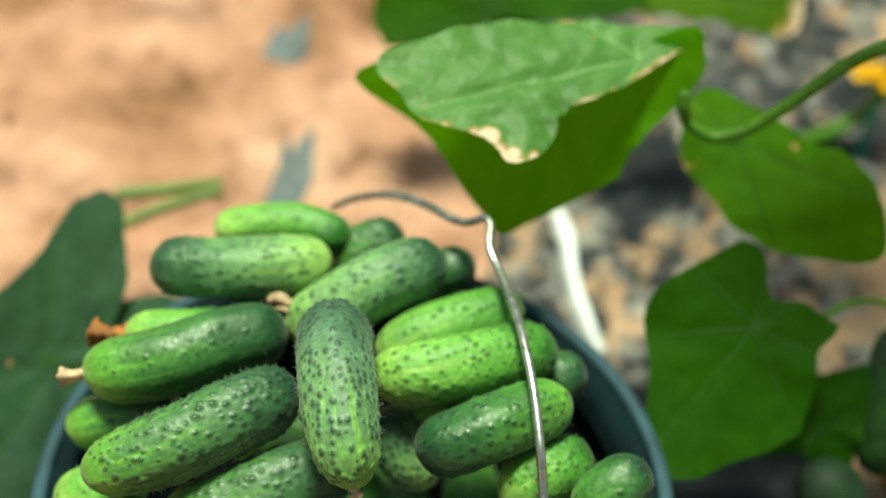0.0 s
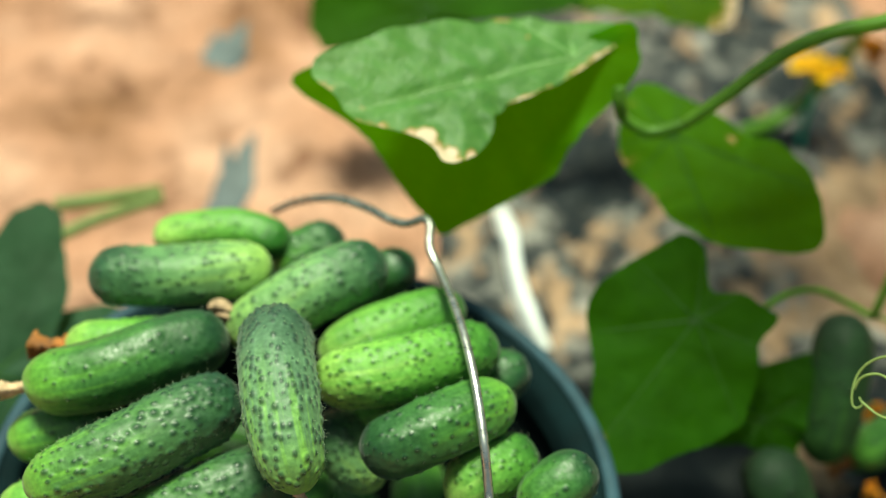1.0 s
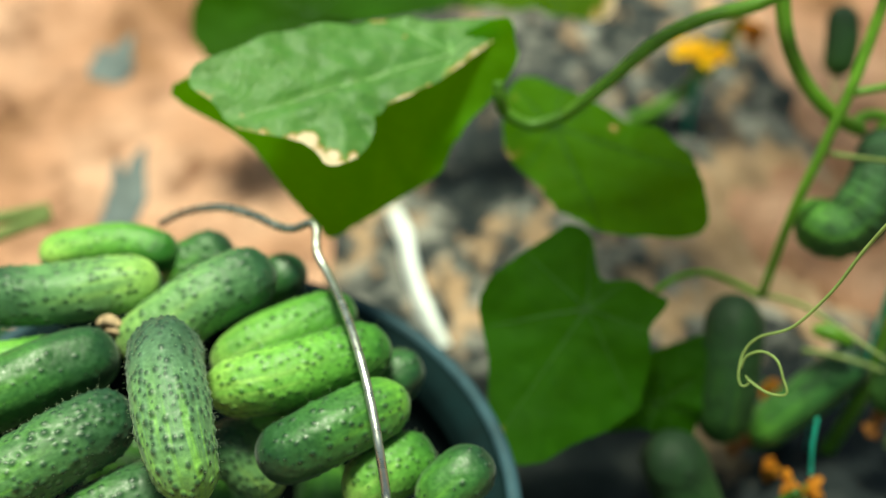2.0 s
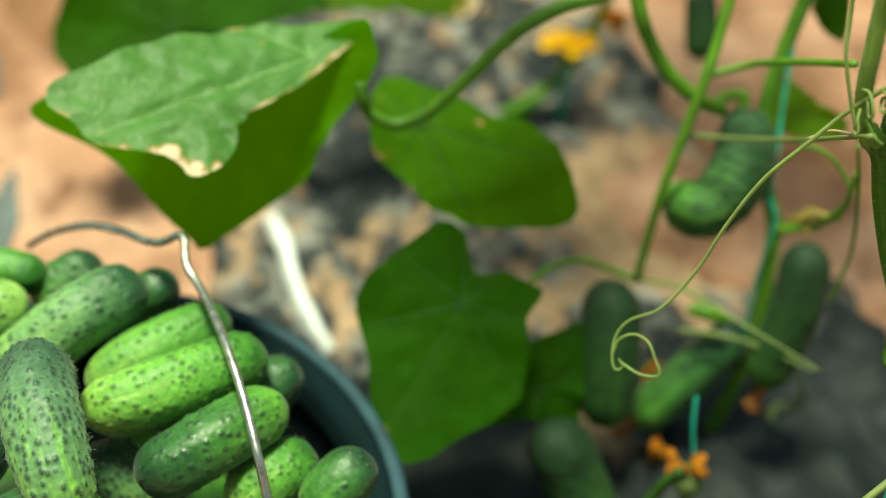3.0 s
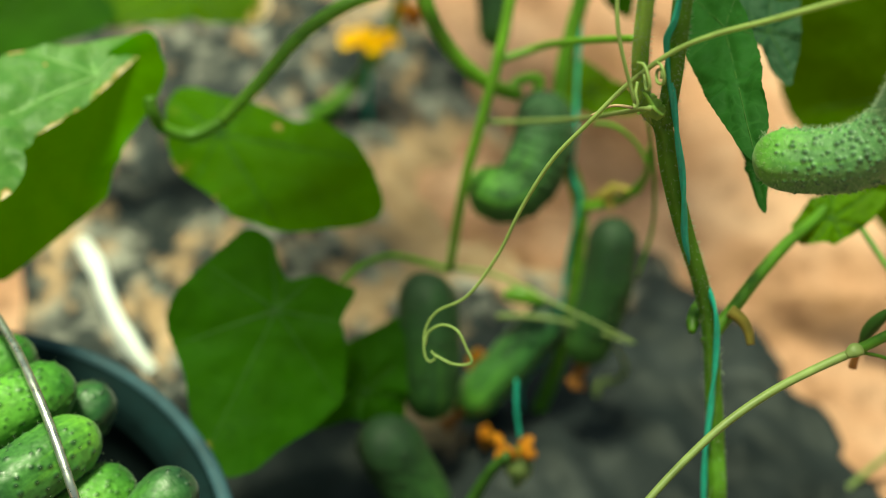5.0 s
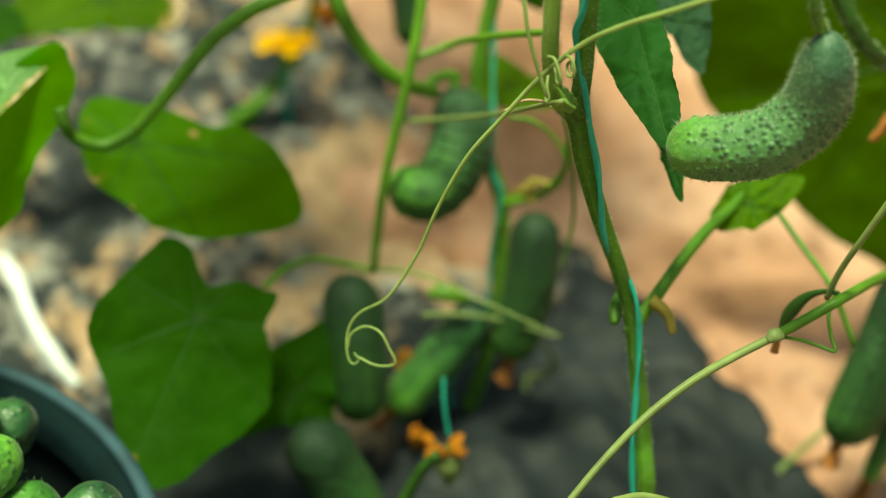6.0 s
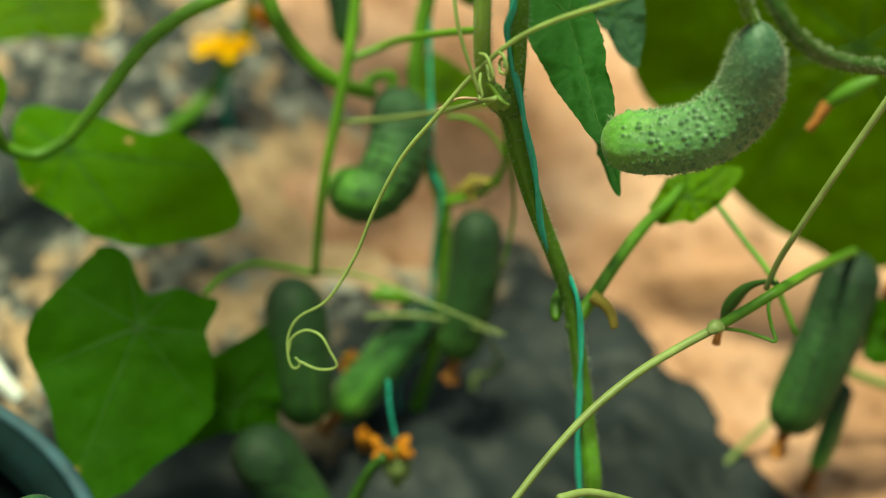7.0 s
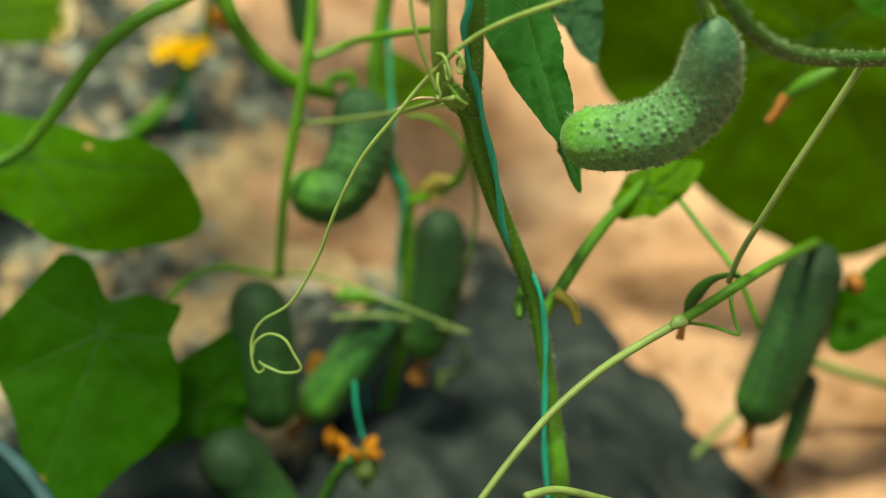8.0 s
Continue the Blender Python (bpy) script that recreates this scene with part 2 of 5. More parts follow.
STEM = plain_material("stem_skin", (0.165, 0.340, 0.030), 0.5, 0.25, glow=(0.20, 0.42, 0.012))
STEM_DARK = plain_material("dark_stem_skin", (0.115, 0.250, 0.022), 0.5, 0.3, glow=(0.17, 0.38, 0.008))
# stem green darkened, with shade put into the colour
STEM_DEEP = plain_material("shade_tinted_stem_skin", (0.045, 0.115, 0.014), 0.55, 0.3, glow=(0.06, 0.16, 0.006))
STEM_HAIRY = plain_material("hairy_stem_skin", (0.33, 0.50, 0.10), 0.6, 0.25, glow=(0.34, 0.56, 0.04))
BUD = plain_material("withered_bud", (0.24, 0.18, 0.03), 0.8, 0.3)
STEM_PALE = plain_material("pale_stem_skin", (0.27, 0.335, 0.115), 0.55, 0.2, glow=(0.28, 0.36, 0.09))
TENDRIL = plain_material("tendril_skin", (0.35, 0.45, 0.15), 0.5, 0.2, glow=(0.37, 0.47, 0.11))
PETAL = plain_material("petal", (0.92, 0.52, 0.015), 0.6, 0.15, glow=(0.95, 0.55, 0.0))
DRY_ORANGE = plain_material("dry_orange_flower", (0.29, 0.105, 0.020), 0.8, 0.4, 300)
PETAL_ORANGE = plain_material("wilted_petal", (0.62, 0.23, 0.015), 0.8, 0.35, glow=(0.55, 0.18, 0.0))
DRY = plain_material("dried_flower_skin", (0.44, 0.30, 0.19), 0.9, 0.4, 300)
TWINE = plain_material("green_twine", (0.07, 0.50, 0.38), 0.4, 0.2, 300, glow=(0.08, 0.55, 0.4))
WIRE = plain_material("galvanised_wire", (0.50, 0.50, 0.47), 0.32, 0.2, 200, metal=0.9)
# bucket plastic taken near black: the shade inside is in the colour
PLASTIC_DARK = plain_material("shade_black_plastic", (0.004, 0.007, 0.008), 0.85, 0.2, 60, spec=0.06)
PLASTIC = plain_material("blue_grey_plastic", (0.029, 0.060, 0.083), 0.65, 0.25, 60, spec=0.2)
# lip plastic, with the shade on it mixed into the teal
PLASTIC_TEAL = plain_material("shade_teal_plastic", (0.004, 0.011, 0.013), 0.85, 0.3, 60, spec=0.06)
GREY = plain_material("grey_film", (0.085, 0.10, 0.11), 0.6, 0.3, 80)
WHITE = plain_material("white_plastic", (0.72, 0.73, 0.76), 0.45, 0.15, 80)


# ---- mesh helpers ----
def part(name, bm, mat, parent=None, label="", kind=""):
    me = bpy.data.meshes.new(name)
    bm.to_mesh(me)
    bm.free()
    for p in me.polygons:
        p.use_smooth = True
    me.materials.append(mat)
    ob = new(name, me)
    if parent is not None:
        ob.parent = parent
        ob.matrix_parent_inverse = parent.matrix_basis.inverted()
    return tagged(ob, label, kind=kind)


def thing(name, place, label, category, group=""):
    e = new(name)
    e.empty_display_size = 0.02
    e.matrix_basis = Matrix.Translation(place)
    return tagged(e, label, category, group)


def spline(pts, steps):
    """Points evenly along a smooth curve through pts."""
    p = [Vector(q) for q in pts]
    if len(p) == 2:
        raw = [p[0].lerp(p[1], k / 20) for k in range(21)]
    else:
        p = [p[0] * 2 - p[1]] + p + [p[-1] * 2 - p[-2]]
        raw = []
        for i in range(1, len(p) - 2):
            for k in range(16):
                t = k / 16
                a, b, c, d = p[i - 1], p[i], p[i + 1], p[i + 2]
                raw.append(0.5 * (2 * b + (c - a) * t + (2 * a - 5 * b + 4 * c - d) * t * t + (3 * b - a - 3 * c + d) * t ** 3))
        raw.append(p[-2])
    ln = [0.0]
    for a, b in zip(raw, raw[1:]):
        ln.append(ln[-1] + (b - a).length)
    out, j = [], 0
    for k in range(steps + 1):
        s = ln[-1] * k / steps
        while j < len(ln) - 2 and ln[j + 1] < s:
            j += 1
        f = (s - ln[j]) / max(1e-9, ln[j + 1] - ln[j])
        out.append(raw[j].lerp(raw[j + 1], min(1, f)))
    return out, ln[-1]


def frames(path):
    """Tangent and two cross directions along a path, without twist."""
    res, n = [], None
    for k, p in enumerate(path):
        t = (path[min(k + 1, len(path) - 1)] - path[max(k - 1, 0)]).normalized()
        if n is None:
            n = t.orthogonal().normalized()
        n = (n - t * n.dot(t)).normalized()
        res.append((t, n, t.cross(n)))
    return res


def sweep(pts, radius, steps=24, seg=10, ridge=0.0, ridges=5, bm=None, jitter=0.0):
    """A closed tube along pts. radius: a number or a function of 0..1."""
    path, length = spline(pts, steps)
    fr = frames(path)
    bm = bm or bmesh.new()
    uvl = bm.loops.layers.uv.verify()
    rings = []
    for k, (p, (t, n, b)) in enumerate(zip(path, fr)):
        s = k / steps
        r = radius(s) if callable(radius) else radius
        ring = []
        for i in range(seg):
            a = 2 * math.pi * i / seg
            rr = r * (1 + ridge * math.cos(ridges * a)) + jitter * noise.noise((p + n * (i * 7.3)) * 90)
            ring.append(bm.verts.new(p + n * (math.cos(a) * rr) + b * (math.sin(a) * rr)))
        rings.append(ring)
    for k in range(steps):
        for i in range(seg):
            j = (i + 1) % seg
            fc = bm.faces.new((rings[k][i], rings[k][j], rings[k + 1][j], rings[k + 1][i]))
            for lp, (u, v) in zip(fc.loops, ((k, i), (k, i + 1), (k + 1, i + 1), (k + 1, i))):
                lp[uvl].uv = (u / steps, v / seg)
    for ring, s in ((rings[0], 0), (rings[-1], 1)):
        fc = bm.faces.new(ring if s else list(reversed(ring)))
        for lp in fc.loops:
            lp[uvl].uv = (s, 0.5)
    return bm


def taper(a, b):
    return lambda s: a + (b - a) * s


def cuke_radius(radius, length, neck=0.0, point=0.12):
    e = min(radius * 1.15, length * 0.45)

    def r(s):
        a = s * length
        k = 1 - 0.05 * (2 * s - 1) ** 2 - neck * max(0.0, 1 - s / 0.35) ** 1.5 - point * max(0.0, (s - 0.55) / 0.45) ** 1.7
        if a < e:
            k *= math.sqrt(max(0.0004, 1 - ((e - a) / e) ** 2.2))
        if length - a < e:
            k *= math.sqrt(max(0.0004, 1 - ((e - length + a) / e) ** 2.4))
        return radius * k
    return r


def cucumber(pts, radius, mat, label, warts=220, neck=0.0, ridge=0.02, dry=0.0, stub=0.0, hairs=0, group="", wart_size=0.066, wrinkle=0.0, wart_from=0.07, fine=1, point=0.12, lift_by=0.55, fade=0.72):
    """Stem end first. dry: length of the dried flower at the blossom end; stub: length of the cut stalk."""
    path, length = spline(pts, 40)
    base = thing("cucumber", path[20], label, "cucumber", group)
    rf = cuke_radius(radius, length, neck, point)
    fr = frames(path)
    rng = random.Random(int(length * 1e5) + int(abs(path[0].x) * 1e4))
    def on_skin(s, a):
        x = s * 40
        k = min(39, int(x))
        p = path[k].lerp(path[k + 1], x - k)
        t, n, b = fr[k]
        d = n * math.cos(a) + b * math.sin(a)
        r = rf(s) * (1 + ridge * math.cos(5 * a))
        slope = (rf(min(1, s + 0.01)) - rf(max(0, s - 0.01))) / (0.02 * length)
        return p + d * r, (d - t * slope).normalized()
    spots = []
    tries = 0
    while len(spots) < warts and tries < warts * 14:
        tries += 1
        s, a = rng.uniform(wart_from, 0.95), rng.uniform(0, 2 * math.pi)
        if rng.random() < max(0, s - fade) * 3:
            continue
        p, nn = on_skin(s, a)
        if all((p - q[0]).length > radius * 0.15 for q in spots):
            spots.append((p, nn, rng.uniform(0.60, 1.45), fr[min(40, int(s * 40))][0]))
    bm = sweep(pts, rf, *((56, 44), (150, 116), (240, 140))[fine], ridge, 5)
    wl = bm.verts.layers.float.new("wart")
    tree = kdtree.KDTree(max(1, len(spots)))
    for k, q in enumerate(spots):
        tree.insert(q[0], k)
    tree.balance()
    reach = radius * wart_size * 1.5
    bm.normal_update()
    for v in bm.verts:
        up, lift = v.normal.copy(), 0.0
        for co, k, far in tree.find_range(v.co, reach * 1.6) if spots else ():
            q = spots[k]
            off = v.co - q[0]
            along = off.dot(q[3])
            far = math.sqrt(max(0.0, far * far - 0.45 * along * along))
            f = max(0.0, 1 - far / (reach * q[2]))
            f = f * f * (3 - 2 * f)
            v[wl] = max(v[wl], f)
            lift = max(lift, radius * wart_size * lift_by * q[2] * f)
        k = noise.noise(v.co * 55) * radius * 0.05 + noise.noise(v.co * 190) * radius * 0.007
        v.co += up * (lift + k)
    if wrinkle:
        for v in bm.verts:
            q = min(range(41), key=lambda i: (path[i] - v.co).length_squared)
            v.co += (v.co - path[q]).normalized() * wrinkle * math.sin(q * 2.2 + 2.5 * noise.noise(v.co * 120))
    part("body", bm, mat, base)
    if warts:
        bm = bmesh.new()
        for p, nn, k, t in spots:
            hair(bm, p + nn * radius * wart_size * 0.8 * k, (nn + Vector((rng.uniform(-.4, .4), rng.uniform(-.4, .4), rng.uniform(-.4, .4)))), radius * rng.uniform(0.06, 0.12), radius * 0.0045)
        for k in range(hairs):
            p, nn = on_skin(rng.uniform(0.05, 0.98), rng.uniform(0, 2 * math.pi))
            hair(bm, p, nn + Vector((rng.uniform(-.5, .5), rng.uniform(-.5, .5), rng.uniform(-.5, .5))), radius * rng.uniform(0.08, 0.26), radius * 0.006)
        part("bristle", bm, HAIR, base, "fine pale bristles", "stuff")
    if dry:
        end, d = path[-1], fr[-1][0]
        up = d.orthogonal().normalized()
        part("dried_flower", sweep([end - d * 0.002, end + d * dry * 0.5 + up * dry * 0.06, end + d * dry], lambda s: dry * (0.24 - 0.08 * math.sin(math.pi * s) + 0.10 * s), 14, 11, 0.3, 4, jitter=dry * 0.16), DRY if dry < 0.012 else DRY_ORANGE, base, "shrivelled brown flower remnant")
    if stub:
        end, d = path[0], -fr[0][0]
        side = d.orthogonal().normalized()
        part("stalk", sweep([end - d * 0.003, end + d * stub * 0.5, end + d * stub + side * stub * 0.3], taper(radius * 0.2, radius * 0.15), 10, 8, 0.1), STEM_PALE, base, "short cut stalk")
    return base


def hair(bm, p, d, length, w):
    d = d.normalized()
    u = d.orthogonal().normalized() * w
    v = d.cross(u)
    tip = bm.verts.new(p + d * length)
    r = [bm.verts.new(p + q) for q in (u, v * 0.87 - u * 0.5, -v * 0.87 - u * 0.5)]
    for i in range(3):
        bm.faces.new((r[i], r[(i + 1) % 3], tip))


def leaf_blade(name, parent, centre, normal, tip, radii, mat, label, cup=0.0, droop=0.0, fold=0.0, wave=0.004, burns=(), hub=(0.0, 0.0), quilt=0.0016, teeth=0.02, spots=(), veins=True):
    """A lobed blade round centre. radii: the outline, counter-clockwise from the side; droop bends the tip, cup the whole rim, fold the two halves.
    hub: where the veins meet; burns: (angle in degrees, width, strength) of scorched margin."""
    n = Vector(normal)
    v = Vector(tip)
    u = v.cross(n)
    c = Vector(centre)
    N, K, M = 144, 18, len(radii)
    bm = bmesh.new()
    vl = bm.verts.layers.float.new("vein")
    bl = bm.verts.layers.float.new("burn")
    size = sum(radii) / M
    hx, hy = hub
    spokes = [math.pi / 2 + radians(a) for a in (0, 52, -52, 105, -105, 150, -150)]

    def outline(a):
        x = a / (2 * math.pi) * M
        i = int(x) % M
        f = x - int(x)
        r = [radii[(i + k - 1) % M] for k in range(4)]
        q = 0.5 * (2 * r[1] + (r[2] - r[0]) * f + (2 * r[0] - 5 * r[1] + 4 * r[2] - r[3]) * f * f + (3 * r[1] - r[0] - 3 * r[2] + r[3]) * f ** 3)
        lo, hi = min(r[1], r[2]), max(r[1], r[2])
        return min(max(q, lo * 0.985), hi * 1.015) * (1 + teeth * (abs((a * 22 / math.pi) % 1.0 - 0.5) - 0.25))

    def surface(x, y, f, a):
        px, py = x - hx, y - hy
        rr = math.hypot(px, py)
        an = math.atan2(py, px)
        dv = min(abs(math.sin((an - s))) * rr if math.cos(an - s) > 0 else 9 for s in spokes)
        vein = math.exp(-(dv / (0.010 * size + 0.0006)) ** 2) * (1 - 0.55 * f)
        side = math.exp(-(abs(math.sin((rr * 2.2 - dv * 1.6) / size * 5.0)) / 0.10) ** 2) * 0.5 * (1 - f) * min(1, rr / (0.3 * size))
        z = cup * (x * x + y * y) / size + droop * y * y / size * (1 if y < 0 else 0.3) + fold * abs(px)
        z += wave * f * f * (math.sin(3 * a + 1.0) + 0.6 * math.sin(7 * a + 2.2))
        z += quilt * (1 - math.exp(-(dv / (0.10 * size)) ** 2)) * (1 - f * 0.5) + quilt * 0.7 * noise.noise(Vector((x, y, 0)) * (4.5 / size))
        return c + u * x + v * y + n * z, min(1.0, vein + side)

    def vertex(x, y, f, a):
        place, vein = surface(x, y, f, a)
        w = bm.verts.new(place)
        w[vl] = vein
        bn = 0.0
        for sx, sy, sr, ss in spots:
            bn = max(bn, ss * math.exp(-((x - sx) ** 2 + (y - sy) ** 2) / (sr * sr)))
        for ba, bw, bs in burns:
            dd = abs((math.degrees(a) - ba + 180) % 360 - 180)
            bn = max(bn, bs * math.exp(-(dd / bw) ** 2) * max(0.0, (f - 0.55) / 0.45) ** 1.2)
        w[bl] = bn
        return w
    mid = vertex(0, 0, 0, 0)
    rings = []
    for k in range(1, K + 1):
        f = (k / K) ** 0.85
        rings.append([vertex(math.cos(2 * math.pi * i / N) * outline(2 * math.pi * i / N) * f, math.sin(2 * math.pi * i / N) * outline(2 * math.pi * i / N) * f, f, 2 * math.pi * i / N) for i in range(N)])
    for i in range(N):
        bm.faces.new((mid, rings[0][i], rings[0][(i + 1) % N]))
    for r0, r1 in zip(rings, rings[1:]):
        for i in range(N):
            bm.faces.new((r0[i], r1[i], r1[(i + 1) % N], r0[(i + 1) % N]))
    blade = part(name, bm, mat, parent, label)
    if veins:
        for s in spokes:
            reach = 0.0
            while reach < 4 * size:
                x, y = hx + math.cos(s) * reach, hy + math.sin(s) * reach
                if math.hypot(x, y) > 0.93 * outline(math.atan2(y, x) % (2 * math.pi)):
                    break
                reach += size * 0.02
            if reach < 0.25 * size:
                continue
            line = []
            for k in range(9):
                x, y = hx + math.cos(s) * reach * k / 8, hy + math.sin(s) * reach * k / 8
                a = math.atan2(y, x) % (2 * math.pi)
                f = math.hypot(x, y) / outline(a)
                line.append(surface(x, y, f, a)[0] + n * 0.0001)
            part("vein", sweep(line, taper(0.011 * size + 0.0001, 0.0002), 24, 6), VEIN_BRIGHT if mat is LEAF_BRIGHT else VEIN, blade)
    return blade


def stem_hairs(pts, radius, count, parent, seed, length=0.0017):
    rng = random.Random(seed)
    path, ln = spline(pts, 60)
    fr = frames(path)
    bm = bmesh.new()
    for k in range(count):
        x = rng.uniform(0, 59.9)
        i = int(x)
        p = path[i].lerp(path[i + 1], x - i)
        t, n, b = fr[i]
        a = rng.uniform(0, 2 * math.pi)
        d = n * math.cos(a) + b * math.sin(a)
        hair(bm, p + d * radius * 0.95, d + t * rng.uniform(-.3, .3), length * rng.uniform(0.6, 1.4), 0.00013)
    return part("hairs", bm, HAIR, parent, "fine pale hairs", "stuff")


# ---- ground ----
BUCKET = Vector((-0.0105, 0.414, 0.0))


def ground_z(x, y):
    d = math.hypot(x - BUCKET.x, y - BUCKET.y)
    k = min(1.0, max(0.0, (d - 0.13) / 0.1))
    h = 0.016 * noise.noise(Vector((x * 7, y * 7, 0.3))) + 0.006 * noise.noise(Vector((x * 21, y * 21, 1.7)))
    if d < 3:
        h += 0.014 * max(0.0, noise.noise(Vector((x * 38, y * 38, 5.1)))) + 0.0022 * noise.noise(Vector((x * 90, y * 90, 2.2)))
    return h * k * (1.0 if d < 2 else 4.0)


def film_edges(y):
    """West and east margin of the mulch film at y."""
    return 0.085 + 0.03 * math.sin(y * 5.1 + 0.6) + 0.016 * math.sin(y * 17 + 1), 0.485 - 0.20 * (min(0.85, max(0.25, y)) - 0.384) + 0.006 * math.sin(y * 23) + 0.024 * math.exp(-((y - 0.5) / 0.1) ** 2)


def build_ground():
    bm = bmesh.new()
    n = 340
    ax = [math.sinh((i / n * 2 - 1) * 10.0) * 0.10 for i in range(n + 1)]
    g = [[bm.verts.new((x + 0.15, y + 0.6, ground_z(x + 0.15, y + 0.6))) for x in ax] for y in ax]
    for j in range(n):
        for i in range(n):
            bm.faces.new((g[j][i], g[j][i + 1], g[j + 1][i + 1], g[j + 1][i]))
    tagged(part("ground", bm, SOIL), "bare orange-brown sandy garden soil with clods", "ground", kind="structure")


# spilled soil on the film: x, y, half widths, amount (minus: clean film, or painted shade)
# (0.20, 0.46) and (0.171, 0.752) paint shaded hollows into the film colour
SPILLS_AND_SHADE = ((0.375, 0.665, 0.075, 0.085, 0.5), (0.41, 0.44, 0.13, 0.11, -0.32), (0.275, 0.50, 0.028, 0.05, 0.36), (0.165, 0.66, 0.07, 0.12, 0.06), (0.345, 0.81, 0.030, 0.06, -0.06), (0.24, 0.72, 0.06, 0.05, 0.06), (0.45, 0.95, 0.10, 0.12, 0.12), (0.255, 0.640, 0.045, 0.05, 0.10), (0.20, 0.46, 0.09, 0.08, -0.30), (0.171, 0.752, 0.02, 0.03, -0.22), (0.135, 0.60, 0.04, 0.06, 0.06), (0.24, 0.86, 0.06, 0.06, 0.03))


def build_film():
    bm = bmesh.new()
    dl = bm.verts.layers.float.new("dirt_and_shade")
    nx, ny = 90, 260
    rows = []
    for j in range(ny + 1):
        y = 0.6 + 0.12 * math.sinh((j / ny * 2 - 1) * 4.4)
        a, b = film_edges(y)
        row = []
        for i in range(nx + 1):
            f = i / nx
            x = a + (b - a) * f
            edge = min(f, 1 - f) * nx
            z = ground_z(x, y) + 0.007 * min(1, edge / 3) - 0.003
            z += 0.006 * abs(noise.noise(Vector((x * 26, y * 9, 4.0)))) + 0.003 * noise.noise(Vector((x * 60, y * 40, 2.0)))
            w = bm.verts.new((x, y, z))
            w[dl] = -0.06 + sum(k * math.exp(-((x - px) / sx) ** 2 - ((y - py) / sy) ** 2) for px, py, sx, sy, k in SPILLS_AND_SHADE) + 0.10 * noise.noise(Vector((x * 16, y * 16, 6)))
            row.append(w)
        rows.append(row)
    for j in range(ny):
        for i in range(nx):
            bm.faces.new((rows[j][i], rows[j][i + 1], rows[j + 1][i + 1], rows[j + 1][i]))
    tagged(part("mulch_film", bm, FILM), "wrinkled dark grey plastic mulch film strewn with soil", "mulch film")


def soil_mound(cx, cy, rx, ry, h, turn=0.0):
    bm = bmesh.new()
    K, N = 14, 48
    mid = None
    rings = []
    ca, sa = math.cos(turn), math.sin(turn)
    for k in range(K + 1):
        f = k / K
        ring = []
        for i in range(N if k else 1):
            a = 2 * math.pi * i / N
            e = f * (1 + 0.22 * noise.noise(Vector((math.cos(a) * 1.6 + cx * 9, math.sin(a) * 1.6, cy * 9))) + 0.10 * noise.noise(Vector((math.cos(a) * 5, math.sin(a) * 5, cx * 30))))
            x, y = rx * e * math.cos(a), ry * e * math.sin(a)
            x, y = cx + x * ca - y * sa, cy + x * sa + y * ca
            z = ground_z(x, y) + 0.010 * (1 - f ** 4) - 0.004 * f ** 4 + h * (1 - f * f) * (0.7 + 0.6 * noise.noise(Vector((x * 30, y * 30, 8)))) + 0.003 * (1 - f ** 6) * noise.noise(Vector((x * 110, y * 110, 3)))
            ring.append(bm.verts.new((x, y, z)))
        rings.append(ring)
    for i in range(N):
        bm.faces.new((rings[0][0], rings[1][i], rings[1][(i + 1) % N]))
    for r0, r1 in zip(rings[1:], rings[2:]):
        for i in range(N):
            bm.faces.new((r0[i], r1[i], r1[(i + 1) % N], r0[(i + 1) % N]))
    tagged(part("soil_mound", bm, SOIL), "low mound of orange-brown soil on the mulch film", "soil mound")


build_ground()
build_film()
soil_mound(0.385, 0.665, 0.062, 0.085, 0.004, 0.5)


def film_scrap(cx, cy, rx, ry, turn):
    bm = bmesh.new()
    mid = bm.verts.new((cx, cy, ground_z(cx, cy) + 0.0022))
    ring = []
    for i in range(16):
        a = 2 * math.pi * i / 16
        e = 1 + 0.8 * noise.noise(Vector((math.cos(a) * 2, math.sin(a) * 2, cx * 40)))
        x, y = rx * e * math.cos(a), ry * e * math.sin(a)
        x, y = cx + x * math.cos(turn) - y * math.sin(turn), cy + x * math.sin(turn) + y * math.cos(turn)
        ring.append(bm.verts.new((x, y, ground_z(x, y) + 0.0014 + 0.0008 * noise.noise(Vector((x, y, 0)) * 90))))
    for i in range(16):
        bm.faces.new((mid, ring[i], ring[(i + 1) % 16]))
    tagged(part("film_scrap", bm, GREY), "torn grey scrap of mulch film on the soil", "film scrap", "film scraps")


for cx, cy, rx, ry in ((-0.075, 0.867, 0.016, 0.022), (-0.066, 0.738, 0.013, 0.036)):
    film_scrap(cx, cy, rx, ry, cx * 3)


def build_clods():
    rng = random.Random(11)
    bm = bmesh.new()
    for k in range(280):
        x, y = rng.uniform(-0.45, 1.0), rng.uniform(0.25, 1.3)
        a, b = film_edges(y)
        inside = a + 0.02 < x < b - 0.02
        if math.hypot(x - BUCKET.x, y - BUCKET.y) < 0.15 or inside:
            continue
        r = 0.0013 + 0.0022 * rng.random() ** 2
        top = bmesh.ops.create_icosphere(bm, subdivisions=2, radius=r)["verts"]
        for v in top:
            v.co *= 1 + 0.5 * noise.noise(v.co * (1.3 / r) + Vector((x * 99, y * 99, 0)))
            v.co.z *= 0.7
            v.co += Vector((x, y, ground_z(x, y) + r * 0.25 + (0.004 if inside else 0)))
    tagged(part("soil_clods", bm, SOIL), "scattered clods of orange-brown soil", "soil clods", kind="stuff")


build_clods()


